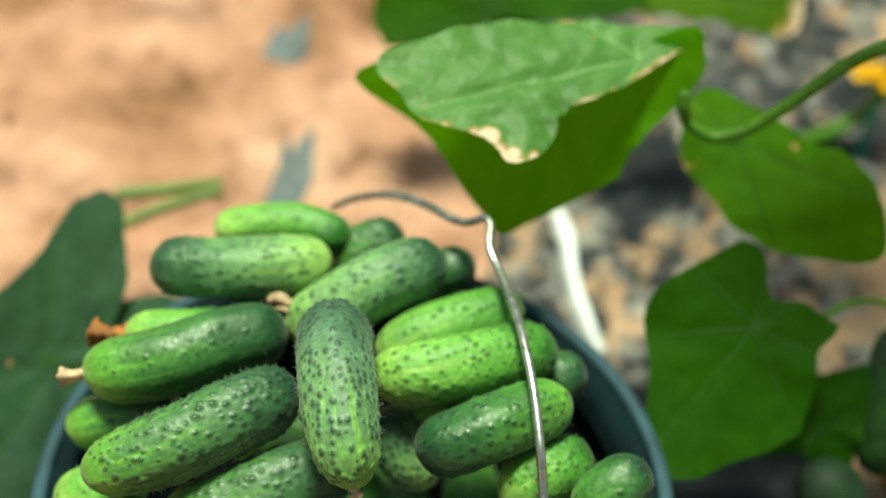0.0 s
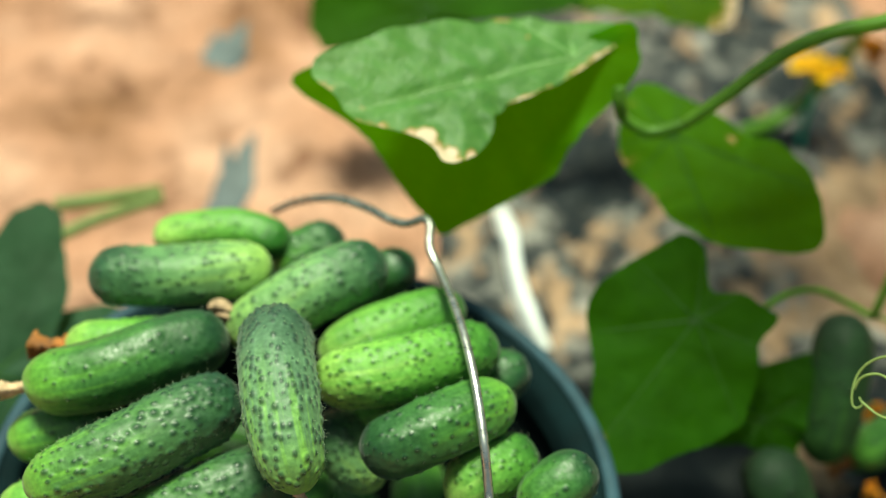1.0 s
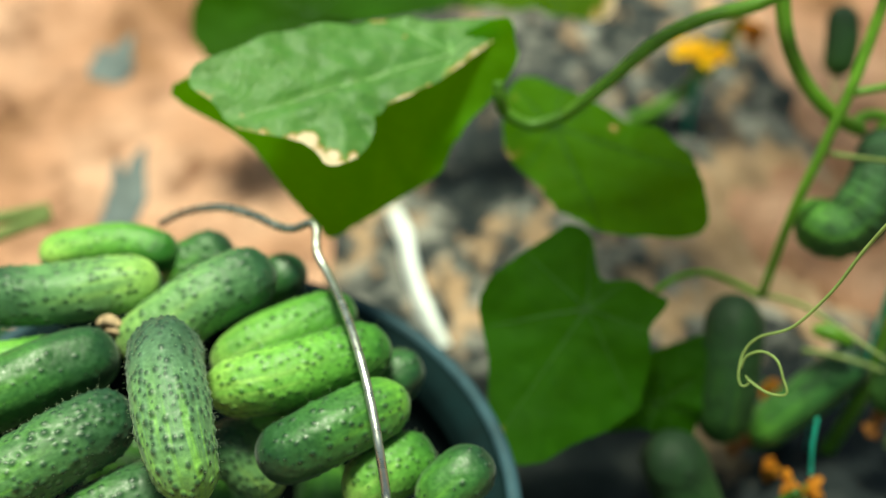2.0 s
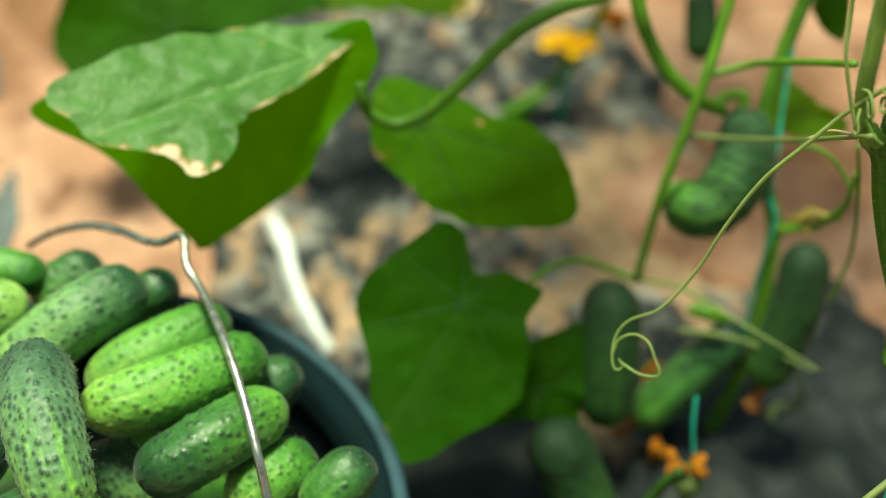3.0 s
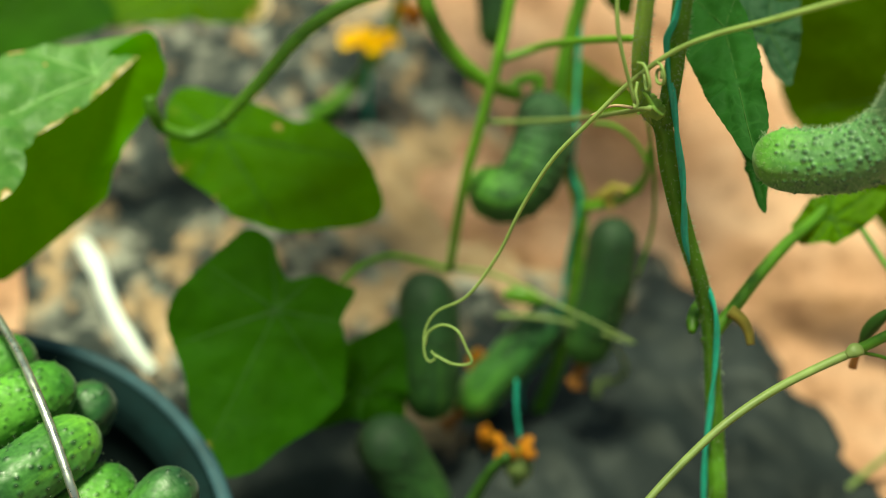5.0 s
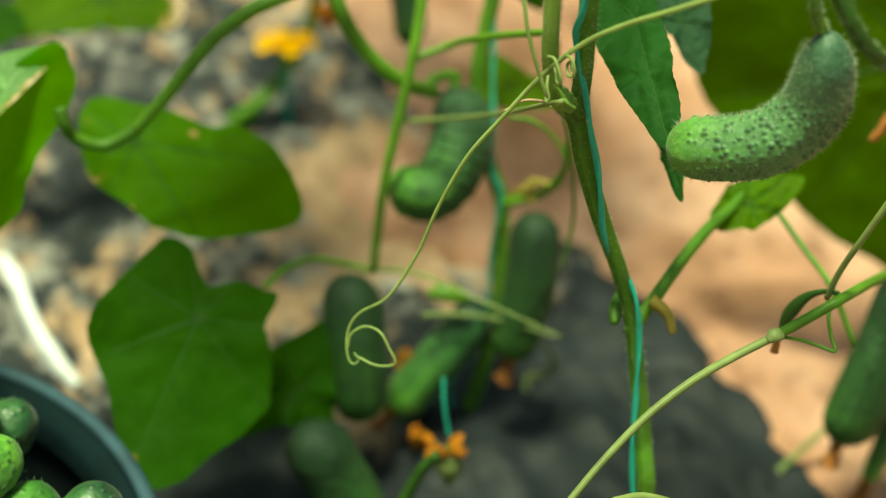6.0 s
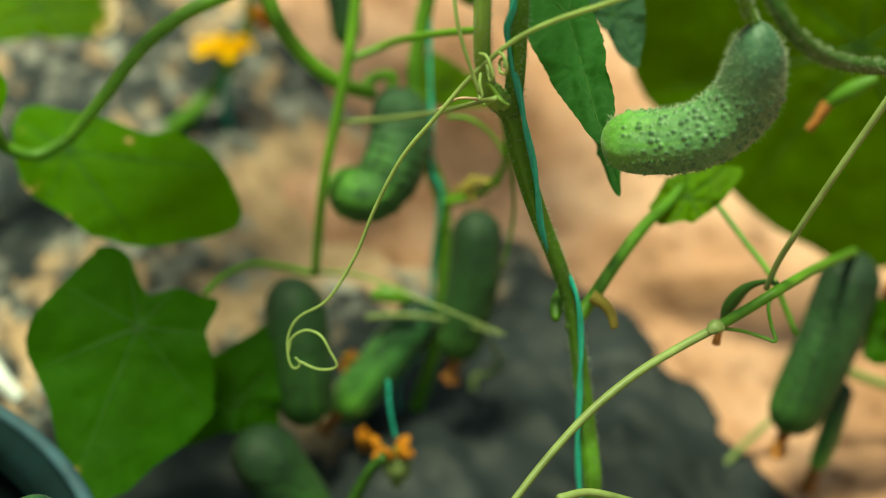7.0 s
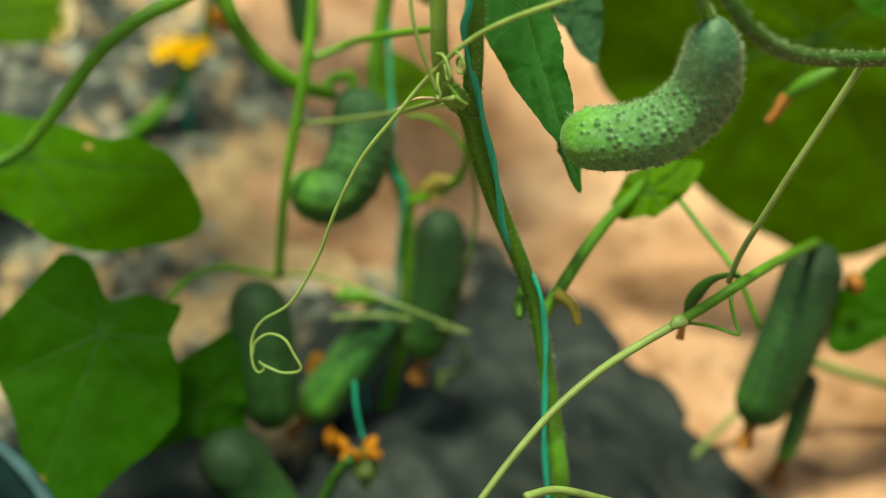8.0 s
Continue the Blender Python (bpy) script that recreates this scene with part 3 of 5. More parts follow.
# ---- bucket ----
def lathe(profile, seg=72, centre=(0, 0, 0)):
    bm = bmesh.new()
    rings = [[bm.verts.new((centre[0] + r * math.cos(2 * math.pi * i / seg), centre[1] + r * math.sin(2 * math.pi * i / seg), centre[2] + z)) for i in range(seg)] for r, z in profile]
    for r0, r1 in zip(rings, rings[1:]):
        for i in range(seg):
            bm.faces.new((r0[i], r0[(i + 1) % seg], r1[(i + 1) % seg], r1[i]))
    return bm


RIM_Z, RIM_R = 0.112, 0.140


def build_bucket():
    base = thing("bucket", BUCKET, "blue-grey plastic bucket heaped with cucumbers on the soil", "bucket")
    wall = [(0.001, 0.004), (0.105, 0.004), (0.110, 0.008), (RIM_R - 0.006, RIM_Z - 0.012), (RIM_R - 0.004, RIM_Z - 0.010)]
    inner = [(RIM_R - 0.0075, RIM_Z - 0.010), (RIM_R - 0.009, RIM_Z - 0.014), (0.106, 0.010), (0.100, 0.008), (0.001, 0.008)]
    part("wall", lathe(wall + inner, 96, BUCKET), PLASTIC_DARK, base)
    roll = [(RIM_R - 0.003, RIM_Z - 0.013), (RIM_R - 0.002, RIM_Z + 0.0005), (RIM_R + 0.001, RIM_Z + 0.0015), (RIM_R + 0.004, RIM_Z), (RIM_R + 0.0055, RIM_Z - 0.004), (RIM_R + 0.0045, RIM_Z - 0.010), (RIM_R + 0.001, RIM_Z - 0.013)]
    part("rim", lathe(roll, 96, BUCKET), PLASTIC, base, "rolled pale blue rim")
    lip = [(RIM_R - 0.0165, RIM_Z - 0.016), (RIM_R - 0.0150, RIM_Z - 0.006), (RIM_R - 0.0120, RIM_Z - 0.0015), (RIM_R - 0.0060, RIM_Z + 0.0002), (RIM_R - 0.0022, RIM_Z - 0.0004), (RIM_R - 0.0030, RIM_Z - 0.013)]
    part("lip", lathe(lip, 96, BUCKET), PLASTIC_TEAL, base, "broad teal lip inside the rim, shade in its colour")
    handle = [(-0.0280, 0.5585, 0.1472), (-0.0180, 0.5541, 0.1574), (-0.0060, 0.5460, 0.1683), (0.0055, 0.5382, 0.1752), (0.0189, 0.5261, 0.1808), (0.0294, 0.5147, 0.1842), (0.0365, 0.5093, 0.1877), (0.0424, 0.5070, 0.1928), (0.0449, 0.5054, 0.1941), (0.0464, 0.5018, 0.1934), (0.0460, 0.4895, 0.1911), (0.0504, 0.4764, 0.1896), (0.0551, 0.4524, 0.1944), (0.0584, 0.4301, 0.1978), (0.0614, 0.4105, 0.1955), (0.0635, 0.3938, 0.1905), (0.0650, 0.3815, 0.1840), (0.0670, 0.3692, 0.1692), (0.0666, 0.3507, 0.1651)]
    part("handle", sweep(handle, 0.00195, 120, 10), WIRE, base, "bent galvanised wire handle")


build_bucket()

# ---- cucumbers heaped in the bucket: stem end first ----
HEAP = "cucumbers heaped in the bucket"
cucumber([(-0.0218, 0.4482, 0.1893), (-0.0204, 0.4146, 0.1955), (-0.0158, 0.3862, 0.1888), (-0.0096, 0.3668, 0.1742)], 0.0161, CUKE_FROST, "dark green prickly gherkin lying on top of the heap", warts=420, dry=0.011, group=HEAP, point=0.25, lift_by=0.65)
cucumber([(-0.0380, 0.4253, 0.1658), (-0.0586, 0.4082, 0.1705), (-0.0897, 0.3898, 0.1675), (-0.1235, 0.3817, 0.1579)], 0.0157, CUKE_MIST, "long dark green prickly gherkin in the bucket", warts=420, group=HEAP, point=0.25, lift_by=0.65)
cucumber([(-0.0443, 0.4565, 0.1653), (-0.0647, 0.4485, 0.1705), (-0.0980, 0.4356, 0.1675), (-0.1306, 0.4346, 0.1606)], 0.0159, CUKE_DARK, "smooth dark green gherkin with a dried flower", warts=120, dry=0.011, group=HEAP, wart_size=0.05)
cucumber([(-0.0675, 0.4683, 0.1547), (-0.0897, 0.4628, 0.1552), (-0.1177, 0.4649, 0.1530)], 0.0121, CUKE_LIGHT, "light green gherkin with an orange dried flower", warts=40, dry=0.0160, group=HEAP)
cucumber([(-0.1098, 0.4959, 0.1657), (-0.0690, 0.4928, 0.1690), (-0.0255, 0.4980, 0.1707)], 0.0142, CUKE_MID, "green gherkin with a yellowish tip on the heap", warts=240, group=HEAP)
cucumber([(-0.0184, 0.5178, 0.1637), (-0.0386, 0.5266, 0.1645), (-0.0631, 0.5285, 0.1622), (-0.0837, 0.5287, 0.1572)], 0.0106, CUKE_LIGHT, "slightly curved light green gherkin", warts=120, group=HEAP)
cucumber([(0.0262, 0.4973, 0.1739), (0.0027, 0.4852, 0.1749), (-0.0224, 0.4723, 0.1679), (-0.0435, 0.4665, 0.1541)], 0.0152, CUKE_MID, "plump green prickly gherkin on the heap", warts=300, group=HEAP)
cucumber([(0.0079, 0.5271, 0.1602), (-0.0075, 0.5236, 0.1560), (-0.0259, 0.5158, 0.1475)], 0.0125, CUKE_DARK, "dark green gherkin at the back of the heap", warts=120, group=HEAP)
cucumber([(0.0409, 0.5120, 0.1611), (0.0283, 0.5099, 0.1541), (0.0045, 0.5069, 0.1402)], 0.0115, CUKE_DARK, "dark green gherkin at the back of the heap", warts=120, group=HEAP)
cucumber([(0.0629, 0.4781, 0.1639), (0.0393, 0.4692, 0.1652), (0.0164, 0.4611, 0.1617), (-0.0030, 0.4559, 0.1527)], 0.0134, CUKE_LIGHT, "bright yellow-green smooth gherkin", warts=110, group=HEAP)
cucumber([(0.0745, 0.4530, 0.1678), (0.0495, 0.4395, 0.1730), (0.0211, 0.4304, 0.1739), (-0.0057, 0.4316, 0.1681)], 0.0146, CUKE_LIGHT, "bright green prickly gherkin", warts=300, group=HEAP)
cucumber([(0.0157, 0.3965, 0.1584), (0.0357, 0.3987, 0.1686), (0.0584, 0.4083, 0.1721), (0.0801, 0.4217, 0.1683)], 0.0142, CUKE_DARK, "dark green gherkin with a shiny tip", warts=170, group=HEAP)
cucumber([(-0.0118, 0.4037, 0.1458), (-0.0366, 0.3890, 0.1484), (-0.0644, 0.3785, 0.1437), (-0.0909, 0.3746, 0.1315)], 0.0159, CUKE_MIST, "green prickly gherkin low in the bucket", warts=320, group=HEAP)
cucumber([(-0.0053, 0.4308, 0.1420), (0.0078, 0.4218, 0.1338), (0.0236, 0.4095, 0.1196)], 0.0138, CUKE_MID, "green gherkin half hidden in the heap", warts=200, group=HEAP)
cucumber([(0.0904, 0.4082, 0.1498), (0.0696, 0.3952, 0.1500), (0.0517, 0.3862, 0.1431)], 0.0141, CUKE_LIGHT, "pale-tipped bright green gherkin", warts=170, group=HEAP)
cucumber([(0.1142, 0.3924, 0.1593), (0.0997, 0.3851, 0.1557), (0.0838, 0.3782, 0.1438)], 0.0129, CUKE_DARK, "smooth green gherkin beside the rim", warts=40, group=HEAP)
cucumber([(0.0931, 0.4531, 0.1478), (0.0803, 0.4521, 0.1462), (0.0582, 0.4530, 0.1319)], 0.0130, CUKE_DARK, "dark green gherkin against the bucket wall", warts=110, group=HEAP)
cucumber([(-0.0872, 0.4308, 0.1379), (-0.1124, 0.4299, 0.1358), (-0.1409, 0.4279, 0.1296)], 0.0130, CUKE_DARK, "smooth green gherkin at the rim", warts=30, group=HEAP)
cucumber([(-0.1013, 0.3959, 0.1239), (-0.1211, 0.3959, 0.1229), (-0.1418, 0.3989, 0.1178)], 0.0140, CUKE_LIGHT, "light green gherkin at the rim", warts=40, group=HEAP)
cucumber([(0.0392, 0.4398, 0.1391), (0.0215, 0.4362, 0.1346), (0.0037, 0.4384, 0.1288)], 0.0130, CUKE_LIGHT, "yellow-green gherkin deep in the heap", warts=120, group=HEAP)
# filler below the heap; dark skin throughout stands in for shade in the gaps
frng = random.Random(4)
for k in range(26):
    a, r = frng.uniform(0, 6.28), 0.088 * math.sqrt(frng.random())
    c = BUCKET + Vector((r * math.cos(a), r * math.sin(a), 0.020 + 0.022 * frng.random()))
    t = frng.uniform(0, 3.14)
    d = Vector((math.cos(t), math.sin(t), frng.uniform(-0.2, 0.2))) * 0.04
    if (c + d - BUCKET).xy.length < 0.118 and (c - d - BUCKET).xy.length < 0.118:
        cucumber([c - d, c + Vector((0, 0, 0.004)), c + d], 0.0150, CUKE_DARK, "green gherkin deep in the bucket", warts=110, group=HEAP, fine=0)


loose = thing("dried_flower", (-0.0483, 0.4736, 0.1679), "shrivelled brown flower lying between gherkins on the heap", "flower")
part("petal", sweep([(-0.0530, 0.4741, 0.1682), (-0.0480, 0.4731, 0.1703), (-0.0427, 0.4707, 0.1695)], lambda q: 0.0016 + 0.0012 * math.sin(math.pi * q), 12, 11, 0.3, 4, jitter=0.0012), DRY, loose)
part("petal", sweep([(-0.0497, 0.4711, 0.1668), (-0.0452, 0.4692, 0.1680), (-0.0413, 0.4670, 0.1660)], lambda q: 0.0012 + 0.0010 * math.sin(math.pi * q), 12, 11, 0.3, 4, jitter=0.0010), DRY, loose)

# ---- the plant that overhangs the bucket ----
vine_west = thing("cucumber_vine", (0.3188, 0.5570, 0.1944), "green cucumber vine with broad leaves beside the bucket", "vine")
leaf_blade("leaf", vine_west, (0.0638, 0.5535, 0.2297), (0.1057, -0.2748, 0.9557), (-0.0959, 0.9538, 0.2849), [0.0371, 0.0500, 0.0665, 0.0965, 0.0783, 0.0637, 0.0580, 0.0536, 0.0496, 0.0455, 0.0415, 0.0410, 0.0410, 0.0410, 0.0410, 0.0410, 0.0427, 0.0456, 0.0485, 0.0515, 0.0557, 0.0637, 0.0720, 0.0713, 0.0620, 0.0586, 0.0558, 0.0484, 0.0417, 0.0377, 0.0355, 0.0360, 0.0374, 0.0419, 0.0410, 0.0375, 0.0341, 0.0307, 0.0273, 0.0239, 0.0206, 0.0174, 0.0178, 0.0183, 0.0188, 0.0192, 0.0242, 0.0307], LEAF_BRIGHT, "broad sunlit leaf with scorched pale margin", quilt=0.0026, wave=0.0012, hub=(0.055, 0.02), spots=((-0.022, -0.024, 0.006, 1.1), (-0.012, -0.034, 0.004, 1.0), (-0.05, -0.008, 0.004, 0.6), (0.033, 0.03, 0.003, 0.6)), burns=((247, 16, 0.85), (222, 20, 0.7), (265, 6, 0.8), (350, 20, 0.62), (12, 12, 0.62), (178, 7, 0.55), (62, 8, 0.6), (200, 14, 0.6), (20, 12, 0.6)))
leaf_blade("leaf", vine_west, (0.0814, 0.5676, 0.1940), (-0.1336, -0.7897, 0.5988), (-0.0542, 0.6091, 0.7912), [0.0425, 0.0505, 0.0625, 0.0753, 0.0801, 0.0828, 0.0627, 0.0568, 0.0528, 0.0501, 0.0485, 0.0478, 0.0473, 0.0470, 0.0475, 0.0488, 0.0511, 0.0547, 0.0595, 0.0660, 0.0756, 0.0940, 0.1035, 0.0790, 0.0658, 0.0601, 0.0572, 0.0554, 0.0546, 0.0545, 0.0547, 0.0559, 0.0578, 0.0498, 0.0439, 0.0398, 0.0370, 0.0351, 0.0339, 0.0333, 0.0332, 0.0337, 0.0349, 0.0359, 0.0354, 0.0355, 0.0362, 0.0395], LEAF_UNDER, "shaded underside of the folded leaf", veins=False, wave=0.002, hub=(0.05, 0.04))
leaf_blade("leaf", vine_west, (0.1989, 0.5662, 0.1655), (-0.2714, -0.3678, 0.8894), (0.2412, 0.8687, 0.4328), [0.0455, 0.0430, 0.0410, 0.0376, 0.0353, 0.0338, 0.0326, 0.0304, 0.0289, 0.0280, 0.0277, 0.0278, 0.0292, 0.0316, 0.0350, 0.0401, 0.0463, 0.0545, 0.0664, 0.0696, 0.0670, 0.0631, 0.0595, 0.0563, 0.0507, 0.0442, 0.0398, 0.0370, 0.0355, 0.0347, 0.0345, 0.0345, 0.0338, 0.0337, 0.0342, 0.0351, 0.0351, 0.0357, 0.0370, 0.0391, 0.0416, 0.0448, 0.0494, 0.0546, 0.0590, 0.0574, 0.0528, 0.0492], LEAF_MID, "dark green leaf with brown spots", wave=0.003, burns=((150, 10, 0.45), (175, 10, 0.55), (205, 14, 0.55), (80, 14, 0.45)), spots=((0.0, 0.022, 0.005, 0.55), (-0.036, -0.002, 0.006, 0.52), (0.004, 0.026, 0.003, 0.62), (-0.028, -0.012, 0.006, 0.46)), hub=(-0.03, 0.02))
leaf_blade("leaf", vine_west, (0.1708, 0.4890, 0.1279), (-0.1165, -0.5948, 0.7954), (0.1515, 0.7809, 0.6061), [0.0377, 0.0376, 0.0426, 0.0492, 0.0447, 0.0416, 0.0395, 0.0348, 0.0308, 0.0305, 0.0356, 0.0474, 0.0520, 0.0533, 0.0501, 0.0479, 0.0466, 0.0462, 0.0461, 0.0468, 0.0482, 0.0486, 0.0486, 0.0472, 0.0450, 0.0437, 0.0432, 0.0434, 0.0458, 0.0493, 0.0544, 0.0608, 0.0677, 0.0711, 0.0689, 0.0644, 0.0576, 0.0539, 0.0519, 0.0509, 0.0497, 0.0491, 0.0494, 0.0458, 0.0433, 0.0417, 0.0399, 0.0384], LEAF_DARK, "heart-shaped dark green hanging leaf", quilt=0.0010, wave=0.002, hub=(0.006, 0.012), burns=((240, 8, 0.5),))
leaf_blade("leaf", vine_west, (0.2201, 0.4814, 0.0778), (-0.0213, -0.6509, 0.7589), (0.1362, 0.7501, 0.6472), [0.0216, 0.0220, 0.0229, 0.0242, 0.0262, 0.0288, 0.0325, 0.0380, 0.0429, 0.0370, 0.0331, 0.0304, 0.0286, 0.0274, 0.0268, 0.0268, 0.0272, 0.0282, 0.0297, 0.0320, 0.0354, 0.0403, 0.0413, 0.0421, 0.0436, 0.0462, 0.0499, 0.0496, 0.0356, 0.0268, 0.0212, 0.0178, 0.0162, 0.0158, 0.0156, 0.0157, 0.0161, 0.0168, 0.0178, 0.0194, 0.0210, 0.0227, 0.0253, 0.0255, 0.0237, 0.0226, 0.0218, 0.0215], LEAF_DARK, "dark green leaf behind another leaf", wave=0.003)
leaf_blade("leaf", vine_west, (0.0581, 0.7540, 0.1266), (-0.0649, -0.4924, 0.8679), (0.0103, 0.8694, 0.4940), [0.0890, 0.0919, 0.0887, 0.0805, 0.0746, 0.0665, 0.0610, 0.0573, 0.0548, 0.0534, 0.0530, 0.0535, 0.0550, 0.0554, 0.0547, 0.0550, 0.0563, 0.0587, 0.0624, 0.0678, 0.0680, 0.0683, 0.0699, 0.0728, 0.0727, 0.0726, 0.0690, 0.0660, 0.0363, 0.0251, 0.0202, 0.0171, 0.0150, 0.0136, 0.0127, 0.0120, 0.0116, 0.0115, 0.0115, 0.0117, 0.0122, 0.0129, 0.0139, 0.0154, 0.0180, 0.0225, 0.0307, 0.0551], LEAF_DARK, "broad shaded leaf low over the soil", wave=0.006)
leaf_blade("leaf", vine_west, (0.1971, 0.7580, 0.1433), (-0.0637, -0.4148, 0.9077), (0.0159, 0.9090, 0.4165), [0.0442, 0.0437, 0.0439, 0.0432, 0.0392, 0.0365, 0.0347, 0.0336, 0.0332, 0.0333, 0.0320, 0.0307, 0.0301, 0.0300, 0.0304, 0.0313, 0.0329, 0.0353, 0.0388, 0.0412, 0.0434, 0.0467, 0.0514, 0.0581, 0.0566, 0.0561, 0.0530, 0.0390, 0.0321, 0.0282, 0.0255, 0.0237, 0.0224, 0.0217, 0.0213, 0.0213, 0.0217, 0.0225, 0.0237, 0.0254, 0.0280, 0.0317, 0.0374, 0.0434, 0.0467, 0.0473, 0.0467, 0.0455], LEAF_YELLOW, "yellowing leaf with a dry orange tip", wave=0.003, burns=((340, 30, 0.9),))
# same stalk as the next part; its darker skin stands in for shade
part("petiole", sweep([(0.1375, 0.5658, 0.2243), (0.1382, 0.5626, 0.2171), (0.1419, 0.5620, 0.2076), (0.1546, 0.5587, 0.2023), (0.1696, 0.5573, 0.2083)], 0.0030, 40, 12, 0.08), STEM_DARK, vine_west, "hooked end of the leaf stalk, shade in its colour")
part("petiole", sweep([(0.1696, 0.5573, 0.2083), (0.1876, 0.5583, 0.2259), (0.2099, 0.5627, 0.2466), (0.2318, 0.5645, 0.2590), (0.2600, 0.5672, 0.2656), (0.2896, 0.5797, 0.2764), (0.3104, 0.6004, 0.2912)], lambda s: 0.0030 + 0.0009 * s, 60, 12, 0.08), STEM, vine_west, "thick ribbed leaf stalk")
part("petiole", sweep([(0.2838, 0.6070, 0.2898), (0.2776, 0.5970, 0.2712), (0.2778, 0.5853, 0.2527), (0.2814, 0.5735, 0.2352), (0.2926, 0.5647, 0.2157), (0.3093, 0.5584, 0.2002), (0.3264, 0.5621, 0.1873)], taper(0.0042, 0.0036), 40, 12, 0.08), STEM, vine_west, "thick curved leaf stalk")
part("stem", sweep([(0.3354, 0.5917, 0.2972), (0.3225, 0.5722, 0.2531), (0.3103, 0.5540, 0.2232), (0.2988, 0.5417, 0.1951), (0.2874, 0.5313, 0.1602), (0.2792, 0.5226, 0.1094)], taper(0.0031, 0.0023), 40, 12, 0.08), STEM, vine_west, "slender green shoot")
part("petiole", sweep([(0.3102, 0.5524, 0.2202), (0.3292, 0.5499, 0.2262), (0.3272, 0.5267, 0.2458), (0.3323, 0.4970, 0.2683), (0.3347, 0.4672, 0.2899)], taper(0.0019, 0.0017), 30, 10), STEM, vine_west, "thin side stalk")
part("petiole", sweep([(0.2150, 0.5060, 0.1359), (0.2280, 0.5155, 0.1347), (0.2463, 0.5247, 0.1276), (0.2654, 0.5277, 0.1147), (0.2792, 0.5240, 0.1080)], 0.0017, 30, 10), STEM, vine_west, "thin leaf stalk")
part("tendril", sweep([(0.2799, 0.5247, 0.1089), (0.2956, 0.5030, 0.1208), (0.3148, 0.4725, 0.1253), (0.3315, 0.4522, 0.1247), (0.3471, 0.4368, 0.1214)], taper(0.0015, 0.0004), 30, 8), STEM_PALE, vine_west, "pale slender side shoot")
part("tendril", sweep([(0.3016, 0.5413, 0.1912), (0.3171, 0.5225, 0.2031), (0.3201, 0.4744, 0.2428), (0.3008, 0.4017, 0.3089), (0.2972, 0.3831, 0.3254)], taper(0.0013, 0.0010), 30, 8), STEM_PALE, vine_west, "thin pale tendril")

# ---- the plant behind ----
vine_mid = thing("cucumber_vine", (0.3521, 0.5468, 0.1514), "dark green cucumber vine with hanging fruit behind a leaf", "vine")
mid_stem = [(0.3862, 0.6017, 0.2861), (0.3735, 0.5895, 0.2420), (0.3603, 0.5759, 0.2107), (0.3522, 0.5648, 0.1832), (0.3498, 0.5457, 0.1568), (0.3556, 0.5312, 0.1302), (0.3511, 0.5174, 0.1083), (0.3456, 0.5038, 0.0792), (0.3341, 0.4933, 0.0371), (0.3210, 0.4930, -0.0098), (0.2960, 0.5002, -0.0671), (0.2780, 0.4993, -0.1017)]
part("stem", sweep(mid_stem, 0.0042, 80, 12, 0.08), STEM_DARK, vine_mid, "dark ribbed stem")
leaf_blade("leaf", vine_mid, (0.3773, 0.5775, 0.1673), (-0.3500, -0.2497, 0.9029), (0.3108, 0.8783, 0.3633), [0.0177, 0.0151, 0.0134, 0.0125, 0.0122, 0.0122, 0.0124, 0.0129, 0.0136, 0.0146, 0.0162, 0.0167, 0.0174, 0.0185, 0.0200, 0.0220, 0.0201, 0.0189, 0.0181, 0.0176, 0.0175, 0.0176, 0.0173, 0.0166, 0.0162, 0.0161, 0.0162, 0.0167, 0.0175, 0.0187, 0.0195, 0.0179, 0.0168, 0.0161, 0.0158, 0.0157, 0.0157, 0.0158, 0.0162, 0.0169, 0.0181, 0.0197, 0.0221, 0.0256, 0.0287, 0.0289, 0.0292, 0.0219], LEAF_YELLOW, "small bright green translucent leaf", wave=0.003)
leaf_blade("leaf", vine_mid, (0.3962, 0.6010, 0.2170), (-0.2046, -0.6826, 0.7016), (0.1338, 0.6905, 0.7109), [0.0090, 0.0091, 0.0093, 0.0097, 0.0104, 0.0113, 0.0127, 0.0148, 0.0180, 0.0195, 0.0186, 0.0182, 0.0180, 0.0182, 0.0186, 0.0195, 0.0184, 0.0158, 0.0140, 0.0127, 0.0119, 0.0113, 0.0110, 0.0109, 0.0109, 0.0112, 0.0108, 0.0105, 0.0104, 0.0106, 0.0109, 0.0114, 0.0122, 0.0134, 0.0144, 0.0149, 0.0157, 0.0169, 0.0187, 0.0176, 0.0153, 0.0138, 0.0127, 0.0113, 0.0104, 0.0097, 0.0093, 0.0091], LEAF_DARK, "small dark green leaf", wave=0.001)
part("node", sweep([(0.3540, 0.5294, 0.1280), (0.3625, 0.5209, 0.1365), (0.3683, 0.5100, 0.1489), (0.3697, 0.4947, 0.1772), (0.3634, 0.4843, 0.2080)], taper(0.0026, 0.0012), 30, 10, 0.1), STEM, vine_mid, "green fruit stalk")
part("tendril", sweep([(0.3477, 0.4665, 0.2431), (0.3541, 0.4635, 0.2135), (0.3608, 0.4649, 0.1741), (0.3604, 0.4685, 0.1347)], 0.0009, 30, 8), STEM, vine_mid, "thin green tendril")
part("tendril", sweep([(0.3383, 0.4997, 0.2156), (0.3485, 0.4954, 0.2145), (0.3586, 0.4903, 0.2053), (0.3636, 0.4841, 0.1935), (0.3645, 0.4899, 0.1710)], 0.0010, 30, 8), STEM, vine_mid, "curving green tendril")
